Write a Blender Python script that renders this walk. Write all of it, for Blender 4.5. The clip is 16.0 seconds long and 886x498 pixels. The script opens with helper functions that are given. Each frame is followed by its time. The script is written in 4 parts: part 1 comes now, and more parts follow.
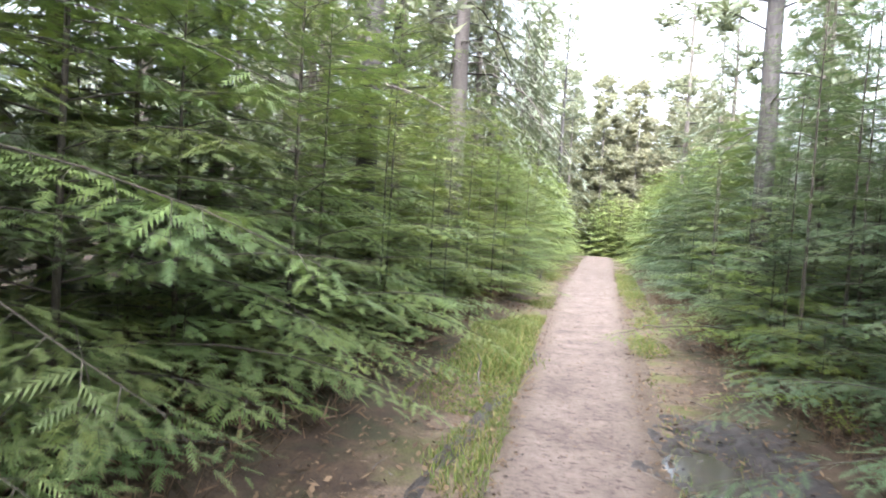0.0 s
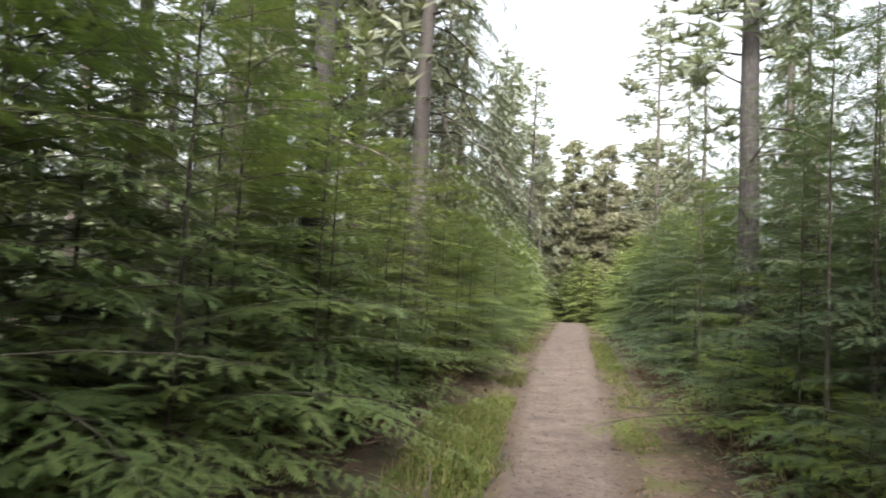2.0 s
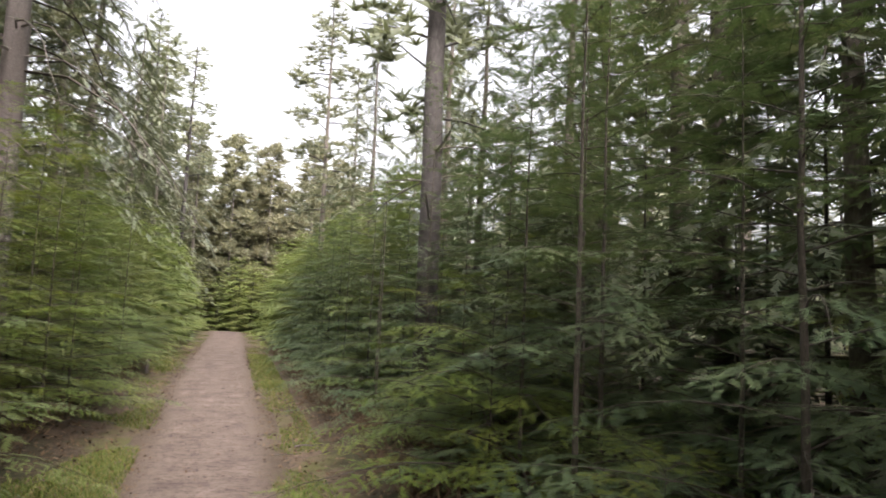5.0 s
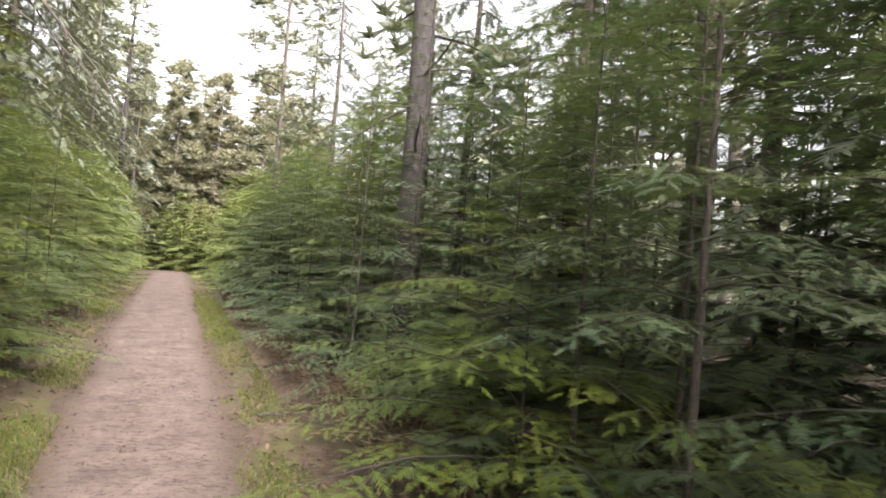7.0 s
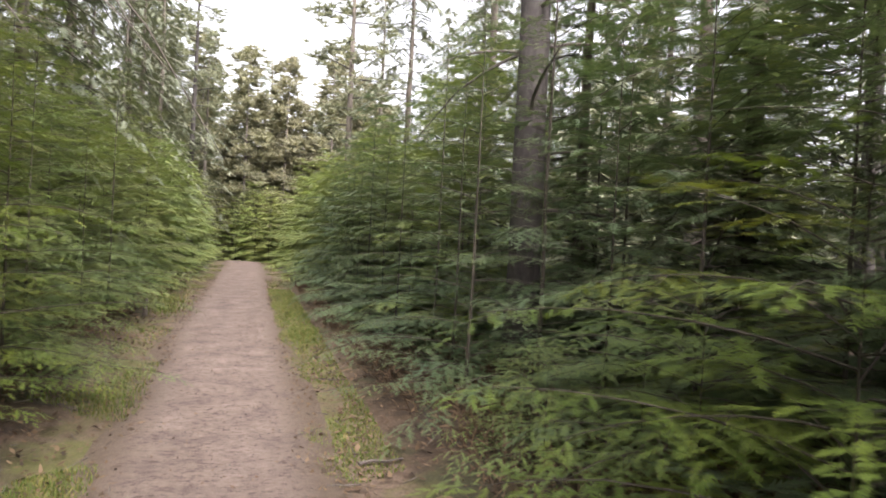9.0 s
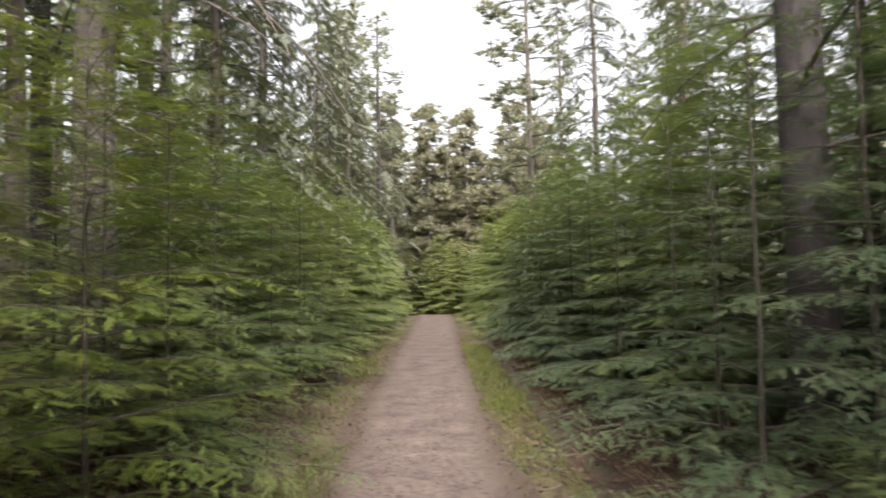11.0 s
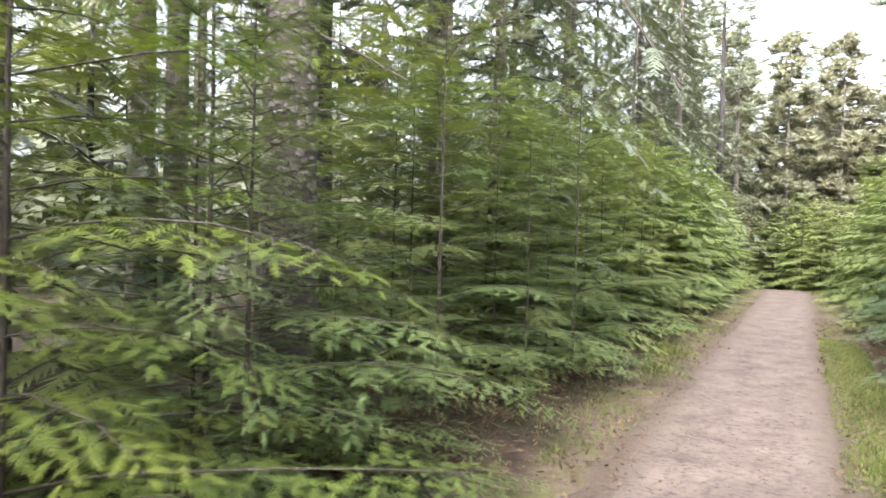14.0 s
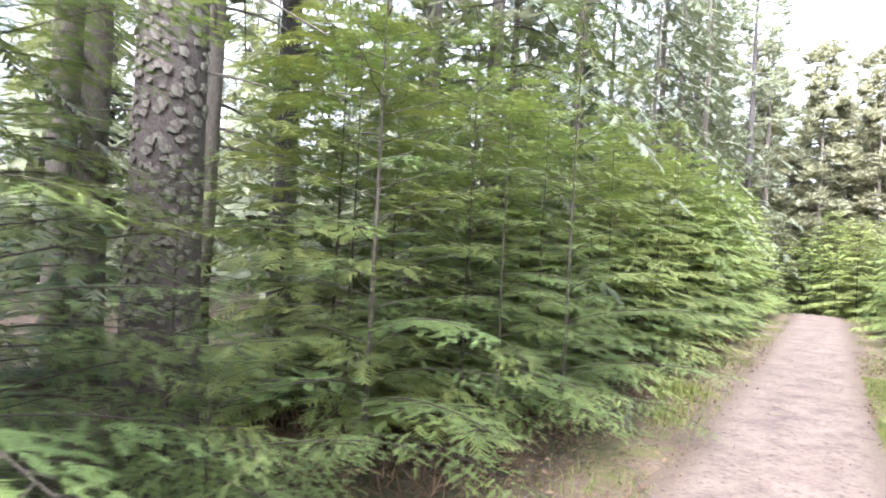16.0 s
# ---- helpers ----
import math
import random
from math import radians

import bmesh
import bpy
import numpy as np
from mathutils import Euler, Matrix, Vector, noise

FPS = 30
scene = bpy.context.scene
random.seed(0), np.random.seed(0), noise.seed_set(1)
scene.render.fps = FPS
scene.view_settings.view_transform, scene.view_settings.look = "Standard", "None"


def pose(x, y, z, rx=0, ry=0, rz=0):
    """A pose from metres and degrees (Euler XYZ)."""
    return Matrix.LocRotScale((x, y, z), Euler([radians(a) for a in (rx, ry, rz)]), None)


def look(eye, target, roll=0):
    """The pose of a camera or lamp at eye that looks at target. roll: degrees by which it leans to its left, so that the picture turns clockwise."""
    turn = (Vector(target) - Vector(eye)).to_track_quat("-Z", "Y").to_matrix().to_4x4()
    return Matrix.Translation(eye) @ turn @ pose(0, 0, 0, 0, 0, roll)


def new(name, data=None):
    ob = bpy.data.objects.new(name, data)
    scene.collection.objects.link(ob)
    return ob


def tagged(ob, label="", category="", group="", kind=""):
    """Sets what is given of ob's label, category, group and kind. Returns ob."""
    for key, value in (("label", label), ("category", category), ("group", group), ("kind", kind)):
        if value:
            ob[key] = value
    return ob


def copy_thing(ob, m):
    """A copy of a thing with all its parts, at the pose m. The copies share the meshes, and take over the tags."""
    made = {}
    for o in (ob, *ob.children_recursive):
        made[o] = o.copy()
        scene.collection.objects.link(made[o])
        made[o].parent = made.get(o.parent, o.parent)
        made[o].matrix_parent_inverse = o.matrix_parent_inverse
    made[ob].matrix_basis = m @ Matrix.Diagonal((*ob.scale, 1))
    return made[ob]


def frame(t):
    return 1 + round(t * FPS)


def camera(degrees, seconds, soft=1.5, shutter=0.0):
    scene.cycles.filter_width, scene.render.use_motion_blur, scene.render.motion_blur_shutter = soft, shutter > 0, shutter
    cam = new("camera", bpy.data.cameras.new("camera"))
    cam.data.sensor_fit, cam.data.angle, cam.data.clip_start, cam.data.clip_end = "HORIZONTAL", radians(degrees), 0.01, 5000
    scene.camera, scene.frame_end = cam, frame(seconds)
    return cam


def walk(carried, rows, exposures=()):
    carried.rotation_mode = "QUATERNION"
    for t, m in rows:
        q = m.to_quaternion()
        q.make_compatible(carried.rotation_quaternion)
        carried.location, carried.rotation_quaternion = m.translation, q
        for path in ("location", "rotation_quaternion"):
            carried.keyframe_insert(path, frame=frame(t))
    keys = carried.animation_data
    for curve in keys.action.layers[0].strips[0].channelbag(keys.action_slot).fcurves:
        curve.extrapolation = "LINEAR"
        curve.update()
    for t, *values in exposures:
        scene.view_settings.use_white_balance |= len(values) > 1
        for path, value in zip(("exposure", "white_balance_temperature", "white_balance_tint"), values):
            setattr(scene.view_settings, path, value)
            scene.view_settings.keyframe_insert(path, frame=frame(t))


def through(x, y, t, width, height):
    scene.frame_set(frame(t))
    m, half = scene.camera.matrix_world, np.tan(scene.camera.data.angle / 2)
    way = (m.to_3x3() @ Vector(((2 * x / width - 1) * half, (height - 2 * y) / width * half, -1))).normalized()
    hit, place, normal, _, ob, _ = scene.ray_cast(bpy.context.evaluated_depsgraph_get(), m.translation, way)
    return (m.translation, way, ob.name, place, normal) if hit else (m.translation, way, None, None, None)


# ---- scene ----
cam = camera(69.1, 16.0, soft=1.8, shutter=0.3)
# seconds, eye, target, roll
ROWS = [
    (0, (2.383, 1.028, 1.539), (1.794, 2.937, 1.456), 3.54),
    (0.5, (2.337, 1.339, 1.571), (1.698, 3.234, 1.576), 1.11),
    (1, (2.292, 1.643, 1.581), (1.675, 3.545, 1.646), 1.38),
    (1.5, (2.270, 1.970, 1.597), (1.620, 3.857, 1.727), 4.57),
    (2, (2.253, 2.308, 1.603), (1.735, 4.236, 1.728), 3.03),
    (2.5, (2.240, 2.675, 1.620), (1.936, 4.644, 1.791), 2.56),
    (3, (2.242, 3.080, 1.615), (2.066, 5.062, 1.821), 4.88),
    (3.5, (2.239, 3.524, 1.633), (2.332, 5.508, 1.868), 2.43),
    (4, (2.237, 3.968, 1.626), (2.459, 5.942, 1.858), 5.00),
    (4.2, (2.229, 4.130, 1.623), (2.507, 6.097, 1.854), 4.72),
    (6.3, (2.046, 5.393, 1.592), (2.777, 7.254, 1.659), 2.46),
    (6.5, (2.043, 5.558, 1.582), (2.773, 7.420, 1.635), 3.24),
    (7, (2.018, 6.015, 1.589), (2.678, 7.903, 1.630), 4.65),
    (7.5, (1.981, 6.503, 1.601), (2.642, 8.390, 1.632), 1.25),
    (8, (1.974, 7.000, 1.583), (2.492, 8.931, 1.563), 1.34),
    (8.2, (1.967, 7.201, 1.587), (2.470, 9.136, 1.525), 2.99),
    (10.3, (1.968, 8.852, 1.523), (2.232, 10.834, 1.569), -1.88),
    (10.5, (1.947, 9.011, 1.530), (2.129, 11.002, 1.581), -2.54),
    (11, (1.868, 9.436, 1.566), (1.773, 11.431, 1.673), -1.20),
    (11.5, (1.798, 9.890, 1.581), (1.331, 11.831, 1.695), -2.78),
    (12, (1.794, 10.341, 1.582), (1.039, 12.193, 1.619), 1.15),
    (12.5, (1.822, 10.782, 1.572), (0.934, 12.574, 1.576), -0.11),
    (13, (1.876, 11.225, 1.576), (0.907, 12.975, 1.578), 1.09),
    (13.5, (1.921, 11.624, 1.611), (0.870, 13.325, 1.587), 2.97),
    (14, (1.901, 11.982, 1.625), (0.837, 13.675, 1.604), 1.50),
    (14.5, (1.870, 12.380, 1.630), (0.784, 14.059, 1.625), 1.10),
    (15, (1.791, 12.752, 1.621), (0.613, 14.368, 1.604), 0.88),
    (15.5, (1.697, 13.117, 1.643), (0.540, 14.748, 1.652), 0.54),
    (16, (1.622, 13.506, 1.671), (0.501, 15.162, 1.680), 3.05),
]
EXPOSURES = [(0.0, 2.75, 5800, 11), (0.5, 2.65, 6000, 10), (1.0, 2.2, 6200, 8), (2.0, 1.65, 6400, 8), (3.5, 1.05, 6700, 11), (6.5, 2.0, 6600, 17), (8.0, 1.9, 6600, 17),
             (10.5, 1.5, 6500, 16), (11.5, 1.45, 6800, 14), (12.5, 1.95, 7000, 11), (13.5, 2.2, 6400, 12), (14.5, 2.5, 6000, 13), (16.0, 2.85, 5800, 14)]
walk(cam, [(t, look(eye, target, roll)) for t, eye, target, roll in ROWS], EXPOSURES)

# ---- world and sun: a bright overcast sky ----
SUN_AZIMUTH, SUN_HEIGHT = 176.0, 40.0  # degrees: from +y towards +x; above the horizon
world = bpy.data.worlds.new("sky")
scene.world = world
world.use_nodes = True
wt = world.node_tree
wt.nodes.clear()
sky = wt.nodes.new("ShaderNodeTexSky")
sky.sky_type = "NISHITA"
sky.sun_disc = False
sky.sun_elevation = radians(SUN_HEIGHT)
sky.sun_rotation = radians(SUN_AZIMUTH)
sky.dust_density = 6.0
sky.air_density = 1.0
pale = wt.nodes.new("ShaderNodeHueSaturation")
pale.inputs["Saturation"].default_value = 0.22
bg = wt.nodes.new("ShaderNodeBackground")
bg.inputs["Strength"].default_value = 0.18
wout = wt.nodes.new("ShaderNodeOutputWorld")
wt.links.new(sky.outputs[0], pale.inputs["Color"])
wt.links.new(pale.outputs[0], bg.inputs[0])
wt.links.new(bg.outputs[0], wout.inputs[0])
sun = new("sun", bpy.data.lights.new("sun", "SUN"))
sun.data.energy = 1.9
sun.data.angle = radians(50)
sun.data.color = (1.0, 0.96, 0.88)
az, el = radians(SUN_AZIMUTH), radians(SUN_HEIGHT)
sun.matrix_world = look((0, 0, 30), (-30 * math.sin(az) * math.cos(el), -30 * math.cos(az) * math.cos(el), 30 - 30 * math.sin(el)))

# ---- materials ----
def material(name, build):
    mat = bpy.data.materials.new(name)
    mat.use_nodes = True
    nt = mat.node_tree
    nt.nodes.clear()
    out = nt.nodes.new("ShaderNodeOutputMaterial")
    build(nt, out)
    return mat


def node(nt, kind, **values):
    n = nt.nodes.new(kind)
    for key, value in values.items():
        n.inputs[key.replace("_", " ")].default_value = value
    return n


def noise_tex(nt, scale, detail=4.0, rough=0.6, stretch=None):
    n = node(nt, "ShaderNodeTexNoise", Scale=scale, Detail=detail, Roughness=rough)
    co = nt.nodes.new("ShaderNodeTexCoord")
    if stretch:
        mp = nt.nodes.new("ShaderNodeMapping")
        mp.inputs["Scale"].default_value = stretch
        nt.links.new(co.outputs["Object"], mp.inputs["Vector"])
        nt.links.new(mp.outputs[0], n.inputs["Vector"])
    else:
        nt.links.new(co.outputs["Object"], n.inputs["Vector"])
    return n


def ramp(nt, source, stops):
    r = nt.nodes.new("ShaderNodeValToRGB")
    el = r.color_ramp.elements
    while len(el) < len(stops):
        el.new(0.5)
    for e, (p, c) in zip(el, stops):
        e.position, e.color = p, (*c, 1)
    nt.links.new(source, r.inputs["Fac"])
    return r.outputs["Color"]


def blend(nt, fac, a, b, how="MIX"):
    m = nt.nodes.new("ShaderNodeMix")
    m.data_type, m.blend_type = "RGBA", how
    for sock, v in ((m.inputs[0], fac), (m.inputs[6], a), (m.inputs[7], b)):
        if isinstance(v, (int, float)):
            sock.default_value = v
        elif isinstance(v, tuple):
            sock.default_value = (*v, 1)
        else:
            nt.links.new(v, sock)
    return m.outputs[2]


def bumped(nt, height, strength, distance):
    b = node(nt, "ShaderNodeBump", Strength=strength, Distance=distance)
    nt.links.new(height, b.inputs["Height"])
    return b.outputs[0]


def leaf_material(name, dark, mid, light, through=0.38):
    """Needles: colour varies by tree, by clump and by sprig; some light passes through."""
    def build(nt, out):
        geo = nt.nodes.new("ShaderNodeNewGeometry")
        info = nt.nodes.new("ShaderNodeObjectInfo")
        clump = noise_tex(nt, 1.7, 3.0)
        c = ramp(nt, clump.outputs["Fac"], [(0.3, dark), (0.52, mid), (0.75, light)])
        hsv = nt.nodes.new("ShaderNodeHueSaturation")
        v = node(nt, "ShaderNodeMapRange", To_Min=0.84, To_Max=1.18)
        nt.links.new(geo.outputs["Random Per Island"], v.inputs["Value"])
        h = node(nt, "ShaderNodeMapRange", To_Min=0.478, To_Max=0.515)
        nt.links.new(info.outputs["Random"], h.inputs["Value"])
        nt.links.new(v.outputs[0], hsv.inputs["Value"])
        nt.links.new(h.outputs[0], hsv.inputs["Hue"])
        nt.links.new(c, hsv.inputs["Color"])
        p = node(nt, "ShaderNodeBsdfPrincipled", Roughness=0.48)
        p.inputs["Specular IOR Level"].default_value = 0.35
        tr = nt.nodes.new("ShaderNodeBsdfTranslucent")
        nt.links.new(hsv.outputs[0], p.inputs["Base Color"])
        warm = blend(nt, 1.0, hsv.outputs[0], (1.0, 1.0, 0.55), "MULTIPLY")
        nt.links.new(warm, tr.inputs["Color"])
        mix = node(nt, "ShaderNodeMixShader", Fac=through)
        nt.links.new(p.outputs[0], mix.inputs[1])
        nt.links.new(tr.outputs[0], mix.inputs[2])
        nt.links.new(mix.outputs[0], out.inputs[0])
    return material(name, build)


def bark_material(name, dark, mid, light, scale=9.0, lichen=None, stretch=(1, 1, 0.35)):
    def build(nt, out):
        big = noise_tex(nt, 2.2, 3.0)
        fine = noise_tex(nt, scale * 3, 6.0, 0.7, stretch)
        vor = node(nt, "ShaderNodeTexVoronoi", Scale=scale)
        co = nt.nodes.new("ShaderNodeTexCoord")
        mp = nt.nodes.new("ShaderNodeMapping")
        mp.inputs["Scale"].default_value = stretch
        nt.links.new(co.outputs["Object"], mp.inputs["Vector"])
        nt.links.new(mp.outputs[0], vor.inputs["Vector"])
        c = ramp(nt, fine.outputs["Fac"], [(0.3, dark), (0.5, mid), (0.72, light)])
        if lichen:
            spots = ramp(nt, big.outputs["Fac"], [(0.48, (0, 0, 0)), (0.62, (1, 1, 1))])
            c = blend(nt, spots, c, lichen)
        p = node(nt, "ShaderNodeBsdfPrincipled", Roughness=0.9)
        nt.links.new(c, p.inputs["Base Color"])
        h = blend(nt, 0.5, fine.outputs["Fac"], vor.outputs["Distance"])
        nt.links.new(bumped(nt, h, 0.7, 0.02), p.inputs["Normal"])
        nt.links.new(p.outputs[0], out.inputs[0])
    return material(name, build)


def soil_material(name, stops, rough=0.95, scale=3.0, fine=60.0, bump=0.6):
    def build(nt, out):
        a = noise_tex(nt, scale, 6.0, 0.65)
        b = noise_tex(nt, fine, 5.0, 0.7)
        c = ramp(nt, a.outputs["Fac"], stops)
        g = ramp(nt, b.outputs["Fac"], [(0.3, (0.55, 0.55, 0.55)), (0.7, (1.35, 1.35, 1.35))])
        c = blend(nt, 1.0, c, g, "MULTIPLY")
        p = node(nt, "ShaderNodeBsdfPrincipled", Roughness=rough)
        nt.links.new(c, p.inputs["Base Color"])
        h = blend(nt, 0.5, a.outputs["Fac"], b.outputs["Fac"])
        nt.links.new(bumped(nt, h, bump, 0.02), p.inputs["Normal"])
        nt.links.new(p.outputs[0], out.inputs[0])
    return material(name, build)


def scatter_material(name, stops, rough=0.8, through=0.0):
    """Loose small pieces, each of its own shade."""
    def build(nt, out):
        geo = nt.nodes.new("ShaderNodeNewGeometry")
        c = ramp(nt, geo.outputs["Random Per Island"], stops)
        p = node(nt, "ShaderNodeBsdfPrincipled", Roughness=rough)
        nt.links.new(c, p.inputs["Base Color"])
        if through:
            tr = nt.nodes.new("ShaderNodeBsdfTranslucent")
            nt.links.new(c, tr.inputs["Color"])
            mix = node(nt, "ShaderNodeMixShader", Fac=through)
            nt.links.new(p.outputs[0], mix.inputs[1])
            nt.links.new(tr.outputs[0], mix.inputs[2])
            nt.links.new(mix.outputs[0], out.inputs[0])
        else:
            nt.links.new(p.outputs[0], out.inputs[0])
    return material(name, build)


HEMLOCK = leaf_material("hemlock needles", (0.095, 0.14, 0.058), (0.16, 0.215, 0.082), (0.25, 0.3, 0.095))
# lighter copy of the needles: haze farther along the trail put into the colour
HEMLOCK_HAZED = leaf_material("hemlock needles paled for haze", (0.17, 0.22, 0.09), (0.25, 0.31, 0.12), (0.34, 0.39, 0.135))
# darker, bluer copy of the needles: the right hedge's shade is in the colour
HEMLOCK_SHADED = leaf_material("blue-green hemlock needles darkened for shade", (0.07, 0.11, 0.066), (0.118, 0.168, 0.09), (0.175, 0.225, 0.106))
HEMLOCK_GOLD = leaf_material("yellow-green hemlock needles", (0.085, 0.125, 0.03), (0.145, 0.19, 0.04), (0.215, 0.255, 0.05))
# pine and spruce needles raised and greyed: haze over the tall trees is painted in
PINE = leaf_material("pine needles greyed for haze", (0.135, 0.15, 0.108), (0.2, 0.215, 0.145), (0.265, 0.28, 0.175), 0.3)
SPRUCE = leaf_material("spruce needles greyed for haze", (0.125, 0.145, 0.108), (0.18, 0.2, 0.142), (0.245, 0.262, 0.175), 0.25)
OLIVE = leaf_material("olive-brown far conifer needles", (0.13, 0.128, 0.088), (0.2, 0.195, 0.128), (0.27, 0.26, 0.165), 0.35)
TWIG = bark_material("hemlock bark", (0.03, 0.024, 0.02), (0.06, 0.05, 0.04), (0.11, 0.092, 0.075), 30.0)
PINE_BARK = bark_material("pine bark", (0.025, 0.021, 0.021), (0.05, 0.043, 0.042), (0.09, 0.079, 0.076), 9.0)
SCALY_BARK = bark_material("scaly spruce bark", (0.055, 0.045, 0.04), (0.16, 0.133, 0.12), (0.28, 0.25, 0.23), 16.0, (0.25, 0.26, 0.21), (1, 1, 0.8))
BARK_GAPS = bark_material("dark inner bark", (0.05, 0.04, 0.037), (0.1, 0.083, 0.077), (0.16, 0.137, 0.13), 22.0, None, (1, 1, 0.8))
PALE_BARK = bark_material("pale grey-brown bark", (0.075, 0.062, 0.052), (0.135, 0.115, 0.098), (0.21, 0.185, 0.16), 12.0)
DEAD_WOOD = bark_material("dead wood", (0.06, 0.05, 0.045), (0.12, 0.1, 0.09), (0.2, 0.18, 0.16), 40.0)


def floor_build(nt, out):
    """Dark needle humus under the trees; sandy trodden soil and moss along the trail."""
    a = noise_tex(nt, 3.0, 6.0, 0.65)
    b = noise_tex(nt, 60.0, 5.0, 0.7)
    m = noise_tex(nt, 1.1, 4.0, 0.7)
    d = noise_tex(nt, 11.0, 5.0, 0.7)
    humus = ramp(nt, a.outputs["Fac"], [(0.3, (0.03, 0.019, 0.013)), (0.5, (0.06, 0.038, 0.024)), (0.72, (0.1, 0.066, 0.042))])
    sandy = ramp(nt, d.outputs["Fac"], [(0.3, (0.08, 0.055, 0.04)), (0.5, (0.15, 0.106, 0.077)), (0.72, (0.205, 0.15, 0.115))])
    at = nt.nodes.new("ShaderNodeAttribute")
    at.attribute_name = "verge"
    add = nt.nodes.new("ShaderNodeMath")
    add.operation = "MULTIPLY_ADD"
    add.inputs[1].default_value = 0.9
    nt.links.new(a.outputs["Fac"], add.inputs[0])
    nt.links.new(at.outputs["Fac"], add.inputs[2])
    mr = node(nt, "ShaderNodeMapRange", From_Min=0.62, From_Max=1.0)
    nt.links.new(add.outputs[0], mr.inputs["Value"])
    c = blend(nt, mr.outputs[0], humus, sandy)
    moss = ramp(nt, m.outputs["Fac"], [(0.47, (0, 0, 0)), (0.6, (0.85, 0.85, 0.85))])
    c = blend(nt, moss, c, blend(nt, mr.outputs[0], (0.045, 0.045, 0.02), (0.115, 0.12, 0.034)))
    g = ramp(nt, b.outputs["Fac"], [(0.3, (0.55, 0.55, 0.55)), (0.7, (1.35, 1.35, 1.35))])
    c = blend(nt, 1.0, c, g, "MULTIPLY")
    p = node(nt, "ShaderNodeBsdfPrincipled", Roughness=0.95)
    nt.links.new(c, p.inputs["Base Color"])
    h = blend(nt, 0.5, d.outputs["Fac"], b.outputs["Fac"])
    nt.links.new(bumped(nt, h, 0.7, 0.025), p.inputs["Normal"])
    nt.links.new(p.outputs[0], out.inputs[0])


FOREST_FLOOR = material("forest floor", floor_build)


def trail_build(nt, out):
    """Pale grit, trodden clean in the middle, with soil and needles spreading in from the edges."""
    a = noise_tex(nt, 2.0, 6.0, 0.65)
    b = noise_tex(nt, 85.0, 5.0, 0.7)
    d = noise_tex(nt, 14.0, 6.0, 0.75)
    c = ramp(nt, a.outputs["Fac"], [(0.3, (0.11, 0.082, 0.07)), (0.5, (0.18, 0.136, 0.117)), (0.7, (0.24, 0.188, 0.165))])
    g = ramp(nt, b.outputs["Fac"], [(0.32, (0.72, 0.72, 0.72)), (0.5, (1, 1, 1)), (0.72, (1.18, 1.18, 1.18))])
    c = blend(nt, 1.0, c, g, "MULTIPLY")
    scuffs = ramp(nt, d.outputs["Fac"], [(0.3, (0.5, 0.46, 0.44)), (0.5, (1, 1, 1)), (0.68, (1.12, 1.12, 1.12))])
    c = blend(nt, 0.85, c, scuffs, "MULTIPLY")
    e = noise_tex(nt, 26.0, 3.0, 0.6, (0.7, 1.3, 1))
    bits = ramp(nt, e.outputs["Fac"], [(0.34, (0.38, 0.33, 0.3)), (0.45, (1, 1, 1)), (0.6, (1, 1, 1)), (0.72, (1.35, 1.32, 1.3))])
    c = blend(nt, 0.85, c, bits, "MULTIPLY")
    at = nt.nodes.new("ShaderNodeAttribute")
    at.attribute_name = "edge"
    add = nt.nodes.new("ShaderNodeMath")
    add.operation = "MULTIPLY_ADD"
    add.inputs[1].default_value = 0.55
    nt.links.new(d.outputs["Fac"], add.inputs[0])
    ragged = nt.nodes.new("ShaderNodeMath")
    ragged.operation = "MULTIPLY_ADD"
    ragged.inputs[1].default_value = 0.7
    nt.links.new(a.outputs["Fac"], ragged.inputs[0])
    nt.links.new(at.outputs["Fac"], ragged.inputs[2])
    nt.links.new(ragged.outputs[0], add.inputs[2])
    mr = node(nt, "ShaderNodeMapRange", From_Min=1.33, From_Max=1.7)
    nt.links.new(add.outputs[0], mr.inputs["Value"])
    soil = ramp(nt, b.outputs["Fac"], [(0.3, (0.06, 0.042, 0.03)), (0.7, (0.165, 0.122, 0.092))])
    c = blend(nt, mr.outputs[0], c, soil)
    p = node(nt, "ShaderNodeBsdfPrincipled", Roughness=0.95)
    nt.links.new(c, p.inputs["Base Color"])
    h = blend(nt, 0.5, d.outputs["Fac"], b.outputs["Fac"])
    nt.links.new(bumped(nt, h, 0.7, 0.025), p.inputs["Normal"])
    nt.links.new(p.outputs[0], out.inputs[0])


GRIT = material("trail grit", trail_build)
MUD = soil_material("wet mud", [(0.3, (0.018, 0.014, 0.013)), (0.5, (0.035, 0.028, 0.027)), (0.7, (0.06, 0.048, 0.046))], 0.6, 6.0, 40.0, 0.9)
GRASS = scatter_material("verge grass", [(0.0, (0.07, 0.115, 0.018)), (0.5, (0.125, 0.165, 0.028)), (0.8, (0.19, 0.185, 0.05)), (1.0, (0.26, 0.205, 0.085))], 0.6, 0.3)
LITTER = scatter_material("dead leaves", [(0.0, (0.036, 0.024, 0.016)), (0.5, (0.104, 0.064, 0.036)), (1.0, (0.192, 0.132, 0.08))], 0.85)
PEBBLE = scatter_material("pebbles", [(0.0, (0.04, 0.0336, 0.0304)), (0.6, (0.112, 0.0896, 0.08)), (1.0, (0.2, 0.168, 0.152))], 0.85)
BRACKEN = scatter_material("dead bracken", [(0.0, (0.056, 0.036, 0.024)), (0.6, (0.12, 0.076, 0.048)), (1.0, (0.192, 0.128, 0.08))], 0.85, 0.2)


